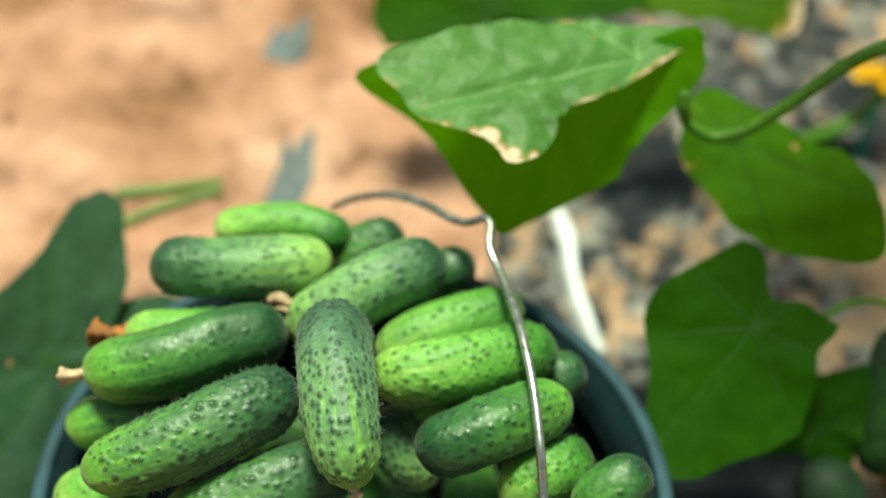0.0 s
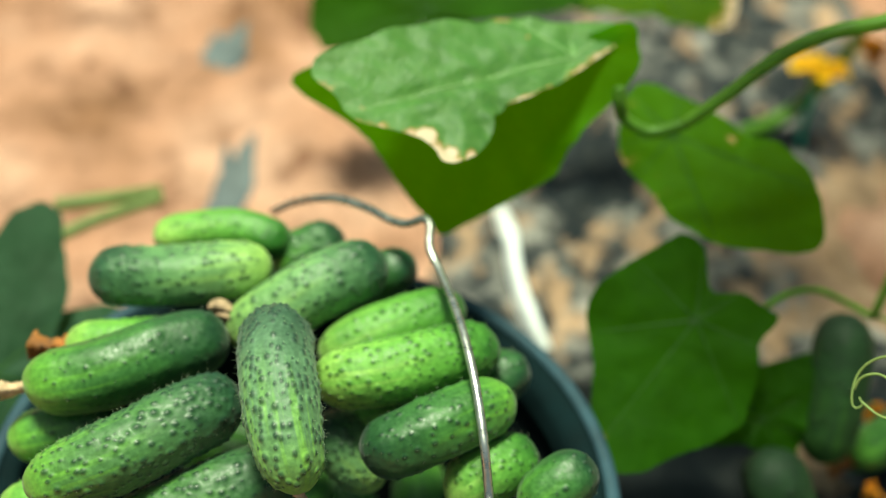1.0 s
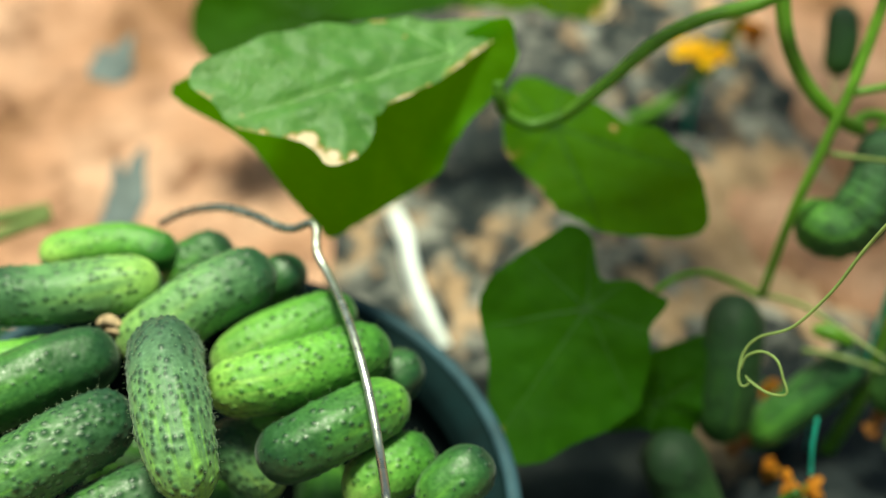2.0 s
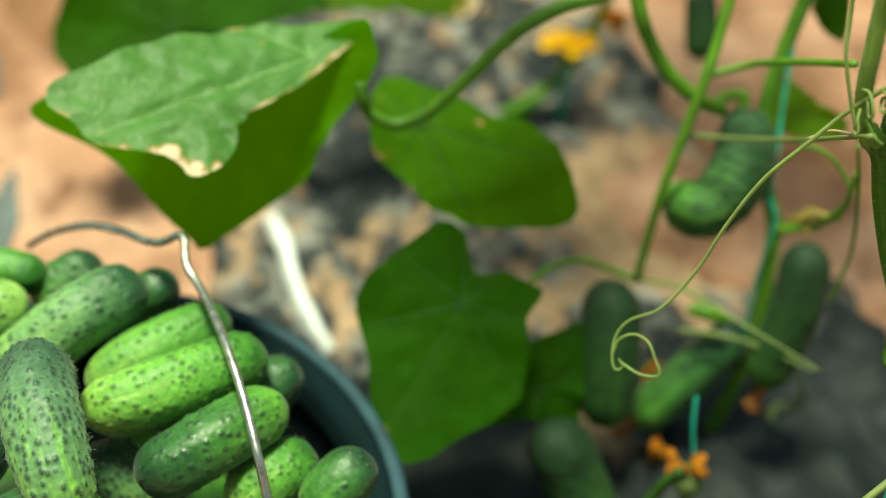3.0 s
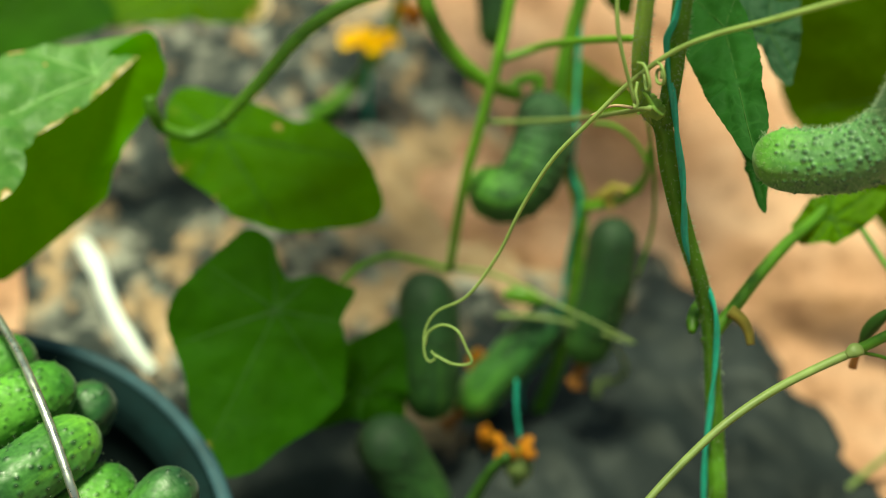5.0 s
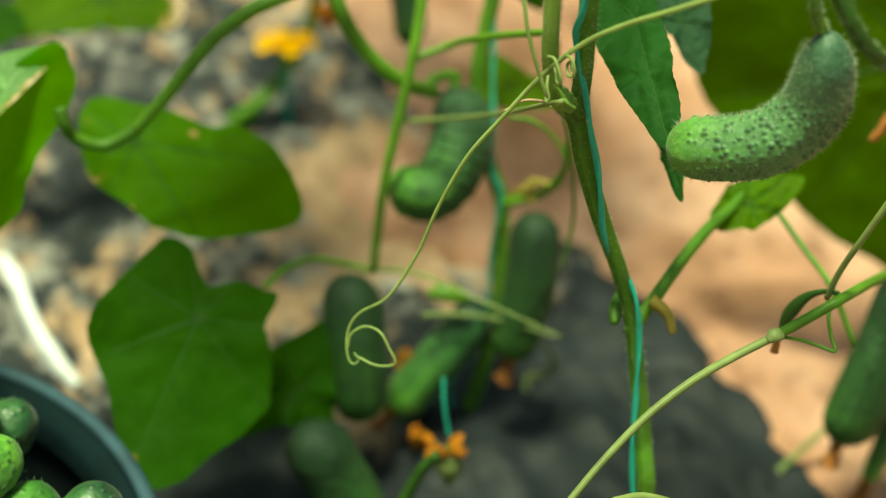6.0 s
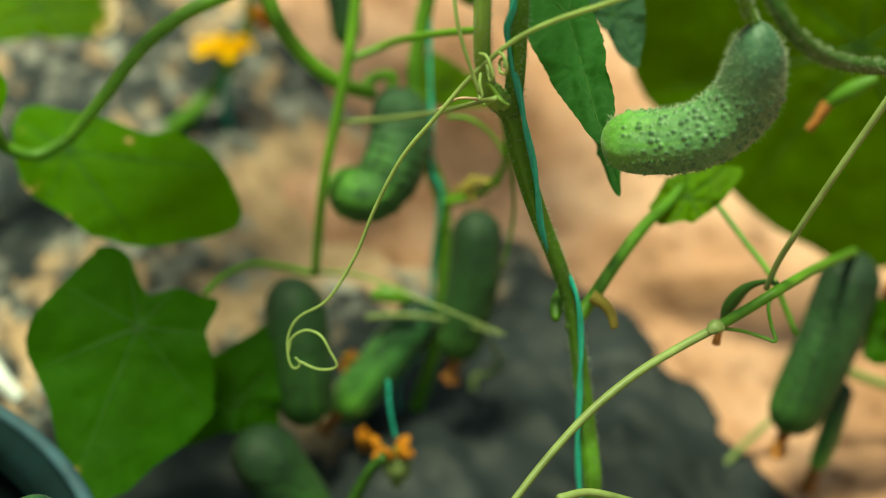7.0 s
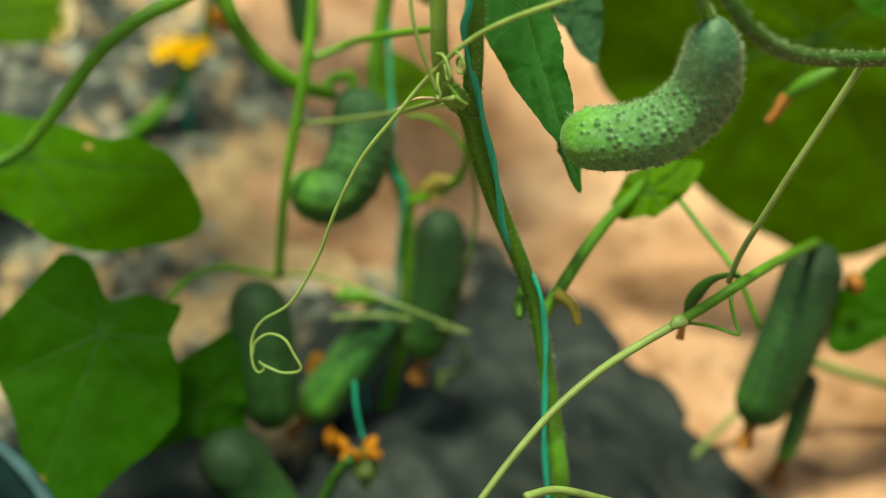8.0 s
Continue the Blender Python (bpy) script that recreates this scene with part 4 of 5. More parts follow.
part("tendril", sweep([(0.2989, 0.5002, 0.0906), (0.3133, 0.4960, 0.0907), (0.3341, 0.4837, 0.0920), (0.3582, 0.4579, 0.0952)], taper(0.0016, 0.0004), 30, 8), STEM_PALE, vine_mid, "pale slender side shoot")
part("tendril", sweep([(0.3645, 0.4836, 0.0650), (0.3746, 0.4844, 0.0403), (0.3715, 0.4886, 0.0264), (0.3643, 0.4924, 0.0236), (0.3607, 0.4875, 0.0178)], taper(0.0009, 0.0022), 24, 8), STEM_PALE, vine_mid, "small yellow-green curled tendril")
part("bud", sweep([(0.3244, 0.4983, 0.0962), (0.3149, 0.5039, 0.0988), (0.3048, 0.5068, 0.0987)], lambda s: 0.0022 + 0.0028 * math.sin(math.pi * s), 20, 12), STEM, vine_mid, "small green flower bud")
HUNG = "cucumbers hanging on the vines"
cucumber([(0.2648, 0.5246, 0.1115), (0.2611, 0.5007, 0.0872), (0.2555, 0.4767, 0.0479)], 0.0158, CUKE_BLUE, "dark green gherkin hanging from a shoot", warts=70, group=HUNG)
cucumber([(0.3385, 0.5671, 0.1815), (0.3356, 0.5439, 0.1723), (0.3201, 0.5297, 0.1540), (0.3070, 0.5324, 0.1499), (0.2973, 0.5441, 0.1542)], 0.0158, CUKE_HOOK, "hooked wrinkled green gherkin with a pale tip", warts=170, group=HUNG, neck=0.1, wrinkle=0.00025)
part("stalk", sweep([(0.3221, 0.5631, 0.1871), (0.3306, 0.5704, 0.1895), (0.3424, 0.5715, 0.1869), (0.3383, 0.5661, 0.1804)], 0.0028, 20, 10), STEM, vine_mid, "curled fruit stalk")
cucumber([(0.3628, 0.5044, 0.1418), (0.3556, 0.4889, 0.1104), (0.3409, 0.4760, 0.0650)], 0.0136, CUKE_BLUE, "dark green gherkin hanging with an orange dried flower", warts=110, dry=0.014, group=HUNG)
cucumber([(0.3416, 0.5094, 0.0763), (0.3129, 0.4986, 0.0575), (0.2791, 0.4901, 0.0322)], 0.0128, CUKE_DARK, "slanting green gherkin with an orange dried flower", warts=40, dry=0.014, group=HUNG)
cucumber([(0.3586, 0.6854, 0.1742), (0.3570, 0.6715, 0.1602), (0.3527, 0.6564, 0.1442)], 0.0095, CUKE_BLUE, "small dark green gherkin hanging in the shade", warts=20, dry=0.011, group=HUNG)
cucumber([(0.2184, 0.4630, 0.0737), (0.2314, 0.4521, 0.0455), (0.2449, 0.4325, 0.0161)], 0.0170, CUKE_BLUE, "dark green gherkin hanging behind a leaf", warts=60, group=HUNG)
cucumber([(0.2999, 0.5068, 0.0318), (0.2938, 0.5005, 0.0250), (0.2786, 0.5072, 0.0162)], 0.0110, CUKE_DARK, "small green gherkin hanging in the shade", warts=20, group=HUNG)


# ---- flowers ----
def flower(centre, direction, size, mat, label, petals=5, green=None):
    c, d = Vector(centre), Vector(direction).normalized()
    base = thing("cucumber_flower", c, label, "flower")
    u = d.orthogonal().normalized()
    w = d.cross(u)
    for k in range(petals):
        a = 2 * math.pi * k / petals
        o = (u * math.cos(a) + w * math.sin(a))
        s = o.cross(d)
        bm = bmesh.new()
        rows = []
        for j in range(7):
            f = j / 6
            wd = size * 0.42 * math.sin(math.pi * (0.12 + 0.80 * f)) ** 0.8
            q = c + o * (size * (0.08 + 0.55 * f)) + d * (size * (0.35 * f - 0.45 * f * f + 0.05 * noise.noise(c * 50 + o * f * 3)))
            rows.append([bm.verts.new(q + s * wd * g + d * size * (0.10 * g * g + 0.08 * noise.noise(q * 300 + s * g))) for g in (-1, -0.5, 0, 0.5, 1)])
        for r0, r1 in zip(rows, rows[1:]):
            for i in range(4):
                bm.faces.new((r0[i], r0[i + 1], r1[i + 1], r1[i]))
        part("petal", bm, mat, base)
    part("stamen", sweep([c - d * size * 0.05, c + d * size * 0.12, c + d * size * 0.25], lambda q: size * 0.24 * (1 - 0.6 * q), 10, 12, 0.15, 5), mat, base, "yellow centre of the flower")
    part("calyx", sweep([c - d * size * 0.5, c - d * size * 0.2, c + d * size * 0.08], lambda s: size * (0.09 + 0.14 * s), 12, 10, 0.1), STEM, base, "green base of the flower")
    return base


def wilted_flower(centre, size, label):
    c = Vector(centre)
    base = thing("wilted_flower", c, label, "flower")
    rng = random.Random(int(c.x * 9999))
    for k in range(4):
        d = Vector((rng.uniform(-1, 1), rng.uniform(-1, 0.3), rng.uniform(-0.8, 0.6))).normalized()
        part("petal", sweep([c - d * size * 0.1, c + d * size * 0.32, c + d * size * 0.66], lambda q: size * (0.06 + 0.13 * math.sin(math.pi * q)), 12, 12, 0.45, 3, jitter=size * 0.12), PETAL_ORANGE, base)
    part("calyx", sweep([c + Vector((0, 0.2, -0.6)) * size, c], lambda q: size * (0.10 + 0.1 * q), 8, 10, 0.1), STEM, base, "green base of the flower")


flower((0.3161, 0.7785, 0.0671), (0.1, 0.30, 0.9), 0.032, PETAL, "open yellow flower low over the soil")
wilted_flower((0.3366, 0.7452, 0.1119), 0.0198, "small orange cucumber flower on a shoot")
wilted_flower((0.2800, 0.4353, 0.0647), 0.0130, "wilting orange cucumber flower on the vine")
wilted_flower((0.2888, 0.4323, 0.0643), 0.0130, "wilting orange cucumber flower on the vine")
wilted_flower((0.2884, 0.4777, 0.0228), 0.0140, "wilting orange cucumber flower on the vine")
wilted_flower((0.2970, 0.5206, 0.0386), 0.0140, "wilting orange flower behind a gherkin")
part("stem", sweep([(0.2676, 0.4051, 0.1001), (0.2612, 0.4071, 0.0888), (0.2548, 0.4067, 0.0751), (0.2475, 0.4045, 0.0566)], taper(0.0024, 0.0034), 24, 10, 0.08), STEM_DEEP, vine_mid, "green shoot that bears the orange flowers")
part("fruitlet", sweep([(0.2864, 0.4333, 0.0575), (0.2881, 0.4307, 0.0484), (0.2867, 0.4289, 0.0390)], lambda s: 0.003 + 0.0045 * math.sin(math.pi * min(1, s + 0.15)), 20, 12), STEM_PALE, vine_mid, "pale green fruitlet")
part("stem", sweep([(0.3337, 0.7661, 0.1172), (0.3361, 0.7946, 0.0601), (0.3139, 0.7807, 0.0400), (0.2908, 0.7724, 0.0253), (0.2750, 0.7774, 0.0112), (0.2565, 0.7878, -0.0125)], taper(0.0035, 0.006), 30, 10), STEM_DARK, vine_west, "creeping shoot on the film")
part("dried_flower", sweep([(0.3552, 0.5212, 0.1417), (0.3596, 0.5143, 0.1505), (0.3656, 0.5111, 0.1563), (0.3698, 0.5051, 0.1588)], lambda s: 0.0010 + 0.0016 * math.sin(math.pi * s), 20, 11, 0.3, 4, jitter=0.0012), BUD, vine_mid, "withered yellow-brown leaf at the node")
part("dried_flower", sweep([(0.3619, 0.5078, 0.1449), (0.3615, 0.5132, 0.1500), (0.3640, 0.5136, 0.1583)], lambda s: 0.0012 + 0.0016 * math.sin(math.pi * s), 16, 11, 0.3, 4, jitter=0.0012), BUD, vine_mid, "withered brown flower at the node")

# ---- the nearest plant ----
vine_east = thing("cucumber_vine", (0.3058, 0.3985, 0.3099), "hairy green cucumber vine tied to a green twine", "vine")
low = [(0.3069, 0.4006, 0.3094), (0.3128, 0.3966, 0.3020), (0.3168, 0.3917, 0.2827), (0.3237, 0.3836, 0.2562), (0.3315, 0.3742, 0.2306), (0.3356, 0.3650, 0.2083), (0.3360, 0.3531, 0.1840), (0.3359, 0.3411, 0.1590), (0.3322, 0.3237, 0.1247), (0.3362, 0.3357, 0.0000)]
part("stem", sweep(low, lambda s: 0.0036 + 0.0003 * math.sin(s * 14), 90, 16, 0.10, 5), STEM_DARK, vine_east, "dark ribbed hairy stem")
stem_hairs(low, 0.0037, 1700, vine_east, 1)
up_dark = [(0.3157, 0.4085, 0.4189), (0.3163, 0.4078, 0.3878), (0.3166, 0.4068, 0.3642), (0.3148, 0.4013, 0.3430), (0.3139, 0.3980, 0.3243), (0.3133, 0.3966, 0.3033)]
part("stem", sweep(up_dark, 0.0036, 30, 16, 0.10, 5), STEM_DARK, vine_east, "dark ribbed hairy stem")
up_pale = [(0.3019, 0.4100, 0.4209), (0.3021, 0.4097, 0.3900), (0.3022, 0.4090, 0.3666), (0.3011, 0.4049, 0.3470), (0.3015, 0.4029, 0.3299), (0.3043, 0.3999, 0.3135), (0.3092, 0.3989, 0.3057)]
part("stem", sweep(up_pale, 0.0031, 36, 16, 0.12, 5), STEM_HAIRY, vine_east, "pale ribbed hairy side stem")
stem_hairs(up_pale, 0.0031, 1500, vine_east, 2)
stem_hairs(up_dark, 0.0036, 1300, vine_east, 3)
part("node", sweep([(0.3048, 0.3985, 0.3185), (0.3059, 0.3964, 0.3142), (0.3095, 0.3952, 0.3089)], lambda s: 0.0015 + 0.0020 * math.sin(math.pi * s) ** 0.7, 26, 18, 0.16, 4, jitter=0.0018), STEM_HAIRY, vine_east, "swollen knobbly node")
part("stipule", sweep([(0.3046, 0.3944, 0.3161), (0.3008, 0.3926, 0.3161), (0.2970, 0.3912, 0.3165)], taper(0.0011, 0.0005), 10, 8), STEM_HAIRY, vine_east, "small pale stub at the node")
part("stipule", sweep([(0.3046, 0.3944, 0.3161), (0.3027, 0.3957, 0.3197), (0.3006, 0.3962, 0.3224)], taper(0.0011, 0.0005), 10, 8), STEM_HAIRY, vine_east, "small pale stub at the node")
part("stipule", sweep([(0.3046, 0.3944, 0.3161), (0.3055, 0.3909, 0.3158), (0.3064, 0.3879, 0.3161)], taper(0.0011, 0.0005), 10, 8), STEM_HAIRY, vine_east, "small pale stub at the node")
branch = [(0.3334, 0.3629, 0.2042), (0.3503, 0.3739, 0.2075), (0.3719, 0.3892, 0.2093), (0.3934, 0.4030, 0.2100), (0.4144, 0.4146, 0.2083), (0.4299, 0.4250, 0.2103)]
part("stem", sweep(branch, taper(0.0029, 0.0025), 40, 12, 0.08), STEM_DARK, vine_east, "green side branch")
part("dried_bud", sweep([(0.3454, 0.3683, 0.2149), (0.3490, 0.3643, 0.2130), (0.3508, 0.3600, 0.2101), (0.3506, 0.3551, 0.2057)], lambda s: 0.0030 - 0.0013 * s, 20, 10), BUD, vine_east, "withered yellow bud")
part("bud", sweep([(0.3362, 0.3795, 0.2115), (0.3313, 0.3732, 0.2095), (0.3280, 0.3671, 0.2082)], lambda s: 0.0014 + 0.0016 * math.sin(math.pi * s), 14, 10, 0.1), STEM_DARK, vine_east, "small yellow-green bud at the node")
main_tendril = [(0.3561, 0.3517, 0.3883), (0.3350, 0.3730, 0.3661), (0.3204, 0.3865, 0.3524), (0.3088, 0.3941, 0.3412), (0.2968, 0.4014, 0.3232), (0.2846, 0.4046, 0.3050), (0.2716, 0.4072, 0.2858), (0.2605, 0.4070, 0.2628), (0.2510, 0.4053, 0.2394), (0.2396, 0.4061, 0.2183), (0.2285, 0.4109, 0.2072), (0.2231, 0.4101, 0.1990), (0.2205, 0.4041, 0.1921), (0.2212, 0.3999, 0.1889), (0.2241, 0.3992, 0.1911), (0.2227, 0.4016, 0.1936)]
part("tendril", sweep(main_tendril, lambda s: 0.00085 * (1 - s) ** 0.7 + 0.00038, 160, 8), TENDRIL, vine_east, "long pale tendril curled at its end")
part("tendril", sweep([(0.2214, 0.4056, 0.1937), (0.2235, 0.4072, 0.1996), (0.2286, 0.4047, 0.2049), (0.2330, 0.3987, 0.2060), (0.2348, 0.3923, 0.2019), (0.2357, 0.3873, 0.1971), (0.2295, 0.3921, 0.1930), (0.2233, 0.4009, 0.1922)], 0.00055, 60, 8), TENDRIL, vine_east, "coil of a pale tendril")
part("tendril", sweep([(0.2986, 0.4002, 0.3338), (0.2991, 0.3967, 0.3355), (0.2993, 0.3933, 0.3341), (0.2996, 0.3902, 0.3299), (0.2995, 0.3920, 0.3269), (0.3005, 0.3965, 0.3283), (0.3013, 0.3997, 0.3301)], 0.00062, 50, 8), TENDRIL, vine_east, "small coiled tendril")
part("tendril", sweep([(0.3043, 0.3959, 0.3360), (0.3046, 0.3930, 0.3364), (0.3048, 0.3900, 0.3339), (0.3045, 0.3897, 0.3304), (0.3041, 0.3933, 0.3290), (0.3055, 0.3966, 0.3310), (0.3065, 0.3958, 0.3324), (0.3054, 0.3927, 0.3306)], 0.00062, 60, 8), TENDRIL, vine_east, "small coiled tendril")
part("tendril", sweep([(0.2969, 0.3954, 0.3287), (0.2955, 0.3927, 0.3256), (0.2958, 0.3906, 0.3222), (0.2950, 0.3906, 0.3202), (0.2957, 0.3941, 0.3224)], 0.00060, 40, 8), TENDRIL, vine_east, "small coiled tendril")
part("tendril", sweep([(0.2909, 0.4171, 0.4064), (0.2911, 0.4151, 0.3848), (0.2910, 0.4114, 0.3631), (0.2900, 0.4040, 0.3481), (0.2927, 0.3979, 0.3333), (0.2959, 0.3917, 0.3202)], taper(0.0010, 0.0008), 30, 8), TENDRIL, vine_east, "thin pale tendril")
part("tendril", sweep([(0.3044, 0.3960, 0.3122), (0.2947, 0.4058, 0.3095), (0.2869, 0.4093, 0.3034)], taper(0.0008, 0.0004), 16, 8), DRY, vine_east, "dry brown tendril")
runner = [(0.2580, 0.2901, 0.1864), (0.2774, 0.2992, 0.1972), (0.2953, 0.3067, 0.2058), (0.3148, 0.3132, 0.2143), (0.3360, 0.3175, 0.2217), (0.3558, 0.3202, 0.2256), (0.3745, 0.3210, 0.2300), (0.3943, 0.3255, 0.2297), (0.4171, 0.3301, 0.2311), (0.4706, 0.3656, 0.1895), (0.5224, 0.3971, 0.1507)]
part("stem", sweep(runner[:7], lambda s: 0.0014 + 0.0004 * s, 60, 10, 0.08), STEM_PALE, vine_east, "long pale leaf stalk")
part("stem", sweep(runner[6:], taper(0.0021, 0.0024), 50, 10, 0.08), STEM_DARK, vine_east, "green stem past the node")
part("node", sweep([(0.3706, 0.3200, 0.2300), (0.3746, 0.3205, 0.2311), (0.3778, 0.3193, 0.2302)], lambda s: 0.0012 + 0.0016 * math.sin(math.pi * s), 14, 10, 0.2, 3), STEM_PALE, vine_east, "small green node")
part("tendril", sweep([(0.4085, 0.3286, 0.2326), (0.4017, 0.3227, 0.2309), (0.4006, 0.3168, 0.2251), (0.3995, 0.3109, 0.2222), (0.3961, 0.3152, 0.2215), (0.3895, 0.3204, 0.2227), (0.3786, 0.3205, 0.2288)], 0.0008, 50, 8), STEM_DARK, vine_east, "thin kinked tendril")
part("tendril", sweep([(0.4079, 0.3329, 0.2289), (0.4103, 0.3329, 0.2445), (0.4148, 0.3303, 0.2660), (0.4245, 0.3296, 0.2919), (0.4361, 0.3308, 0.3131), (0.4478, 0.3322, 0.3347)], taper(0.0013, 0.0015), 50, 8), STEM_PALE, vine_east, "thin pale leaf stalk")
part("tendril", sweep([(0.4404, 0.3399, 0.1798), (0.4373, 0.3614, 0.1976), (0.4356, 0.3833, 0.2021), (0.4337, 0.4057, 0.2069)], 0.0014, 30, 8), STEM_DARK, vine_east, "thin green stalk in the shade")
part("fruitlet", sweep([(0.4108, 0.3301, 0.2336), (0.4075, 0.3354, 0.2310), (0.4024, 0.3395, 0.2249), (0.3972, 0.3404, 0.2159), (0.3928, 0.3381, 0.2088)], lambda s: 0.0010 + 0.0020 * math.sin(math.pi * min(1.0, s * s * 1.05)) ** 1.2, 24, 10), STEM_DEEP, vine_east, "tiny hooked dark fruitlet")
part("dried_flower", sweep([(0.3928, 0.3381, 0.2088), (0.3894, 0.3342, 0.2006)], taper(0.0012, 0.0019), 8, 8, 0.2), DRY_ORANGE, vine_east, "dry orange flower")
crook = [(0.3701, 0.3360, 0.3921), (0.3754, 0.3277, 0.3798), (0.3865, 0.3241, 0.3671), (0.4049, 0.3248, 0.3544), (0.4319, 0.3288, 0.3415), (0.4665, 0.3306, 0.3305)]
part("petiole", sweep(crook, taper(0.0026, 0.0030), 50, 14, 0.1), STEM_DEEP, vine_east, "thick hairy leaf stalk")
stem_hairs(crook, 0.0029, 500, vine_east, 5)
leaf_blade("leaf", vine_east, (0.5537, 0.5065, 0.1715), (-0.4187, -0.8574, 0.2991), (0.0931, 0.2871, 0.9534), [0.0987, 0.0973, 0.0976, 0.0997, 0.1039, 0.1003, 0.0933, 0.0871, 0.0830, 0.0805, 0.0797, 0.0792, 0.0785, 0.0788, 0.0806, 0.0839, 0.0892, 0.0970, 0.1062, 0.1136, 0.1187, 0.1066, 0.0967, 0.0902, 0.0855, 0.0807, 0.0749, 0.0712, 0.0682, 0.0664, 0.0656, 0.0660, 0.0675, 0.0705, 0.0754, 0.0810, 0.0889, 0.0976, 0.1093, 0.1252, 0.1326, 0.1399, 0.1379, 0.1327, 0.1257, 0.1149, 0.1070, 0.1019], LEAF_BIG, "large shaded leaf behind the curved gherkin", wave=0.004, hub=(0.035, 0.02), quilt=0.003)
leaf_blade("leaf", vine_east, (0.3492, 0.4105, 0.3048), (-0.5532, 0.0984, 0.8272), (0.6437, 0.6808, 0.3495), [0.0154, 0.0148, 0.0144, 0.0142, 0.0144, 0.0145, 0.0148, 0.0154, 0.0163, 0.0177, 0.0198, 0.0228, 0.0274, 0.0351, 0.0457, 0.0579, 0.0680, 0.0632, 0.0533, 0.0399, 0.0317, 0.0238, 0.0193, 0.0165, 0.0146, 0.0133, 0.0124, 0.0119, 0.0115, 0.0114, 0.0114, 0.0115, 0.0118, 0.0123, 0.0131, 0.0143, 0.0160, 0.0186, 0.0225, 0.0293, 0.0412, 0.0457, 0.0350, 0.0285, 0.0234, 0.0202, 0.0180, 0.0165], LEAF_NARROW, "narrow toothed dark green leaf", hub=(-0.014, 0.030), wave=0.002, teeth=0.07)
leaf_blade("leaf", vine_east, (0.3675, 0.4081, 0.2616), (-0.6970, 0.0390, 0.7160), (0.5526, 0.6656, 0.5016), [0.0066, 0.0063, 0.0061, 0.0061, 0.0061, 0.0062, 0.0065, 0.0069, 0.0075, 0.0084, 0.0097, 0.0117, 0.0151, 0.0184, 0.0179, 0.0177, 0.0178, 0.0183, 0.0150, 0.0104, 0.0081, 0.0067, 0.0058, 0.0052, 0.0048, 0.0045, 0.0043, 0.0042, 0.0041, 0.0041, 0.0042, 0.0043, 0.0046, 0.0049, 0.0054, 0.0062, 0.0074, 0.0092, 0.0127, 0.0206, 0.0283, 0.0205, 0.0163, 0.0126, 0.0102, 0.0087, 0.0078, 0.0071], LEAF_NARROW, "drooping tip of a dark leaf", wave=0.001)
leaf_blade("leaf", vine_east, (0.4041, 0.4699, 0.2782), (-0.2354, -0.3692, 0.8990), (0.3846, 0.8142, 0.4350), [0.0142, 0.0142, 0.0145, 0.0151, 0.0160, 0.0173, 0.0192, 0.0220, 0.0202, 0.0189, 0.0181, 0.0176, 0.0175, 0.0176, 0.0181, 0.0189, 0.0202, 0.0220, 0.0247, 0.0183, 0.0146, 0.0124, 0.0109, 0.0098, 0.0091, 0.0087, 0.0084, 0.0082, 0.0082, 0.0082, 0.0085, 0.0089, 0.0095, 0.0103, 0.0116, 0.0135, 0.0165, 0.0209, 0.0254, 0.0286, 0.0241, 0.0212, 0.0192, 0.0178, 0.0168, 0.0156, 0.0148, 0.0144], LEAF_BLUE, "dark green leaf in the background", wave=0.002)
leaf_blade("leaf", vine_east, (0.4227, 0.4133, 0.2081), (-0.2354, -0.3692, 0.8990), (0.3846, 0.8142, 0.4350), [0.0180, 0.0197, 0.0224, 0.0266, 0.0293, 0.0253, 0.0228, 0.0209, 0.0196, 0.0176, 0.0156, 0.0142, 0.0131, 0.0125, 0.0122, 0.0121, 0.0121, 0.0123, 0.0129, 0.0132, 0.0131, 0.0132, 0.0137, 0.0143, 0.0152, 0.0167, 0.0188, 0.0193, 0.0192, 0.0194, 0.0199, 0.0181, 0.0161, 0.0149, 0.0139, 0.0132, 0.0130, 0.0129, 0.0122, 0.0117, 0.0114, 0.0114, 0.0115, 0.0118, 0.0123, 0.0131, 0.0144, 0.0163], LEAF_YELLOW, "light green leaf lit from behind", wave=0.002)
leaf_blade("leaf", vine_east, (0.5581, 0.3616, 0.1153), (-0.2681, -0.4387, 0.8577), (0.3626, 0.7789, 0.5117), [0.0322, 0.0328, 0.0341, 0.0361, 0.0391, 0.0435, 0.0498, 0.0525, 0.0458, 0.0413, 0.0381, 0.0360, 0.0347, 0.0340, 0.0326, 0.0310, 0.0300, 0.0295, 0.0296, 0.0302, 0.0313, 0.0331, 0.0334, 0.0337, 0.0345, 0.0361, 0.0384, 0.0408, 0.0388, 0.0328, 0.0218, 0.0165, 0.0138, 0.0133, 0.0130, 0.0129, 0.0131, 0.0135, 0.0141, 0.0151, 0.0166, 0.0187, 0.0219, 0.0270, 0.0354, 0.0336, 0.0326, 0.0321], LEAF_DARK, "dark green leaf beside a hanging gherkin", wave=0.003)
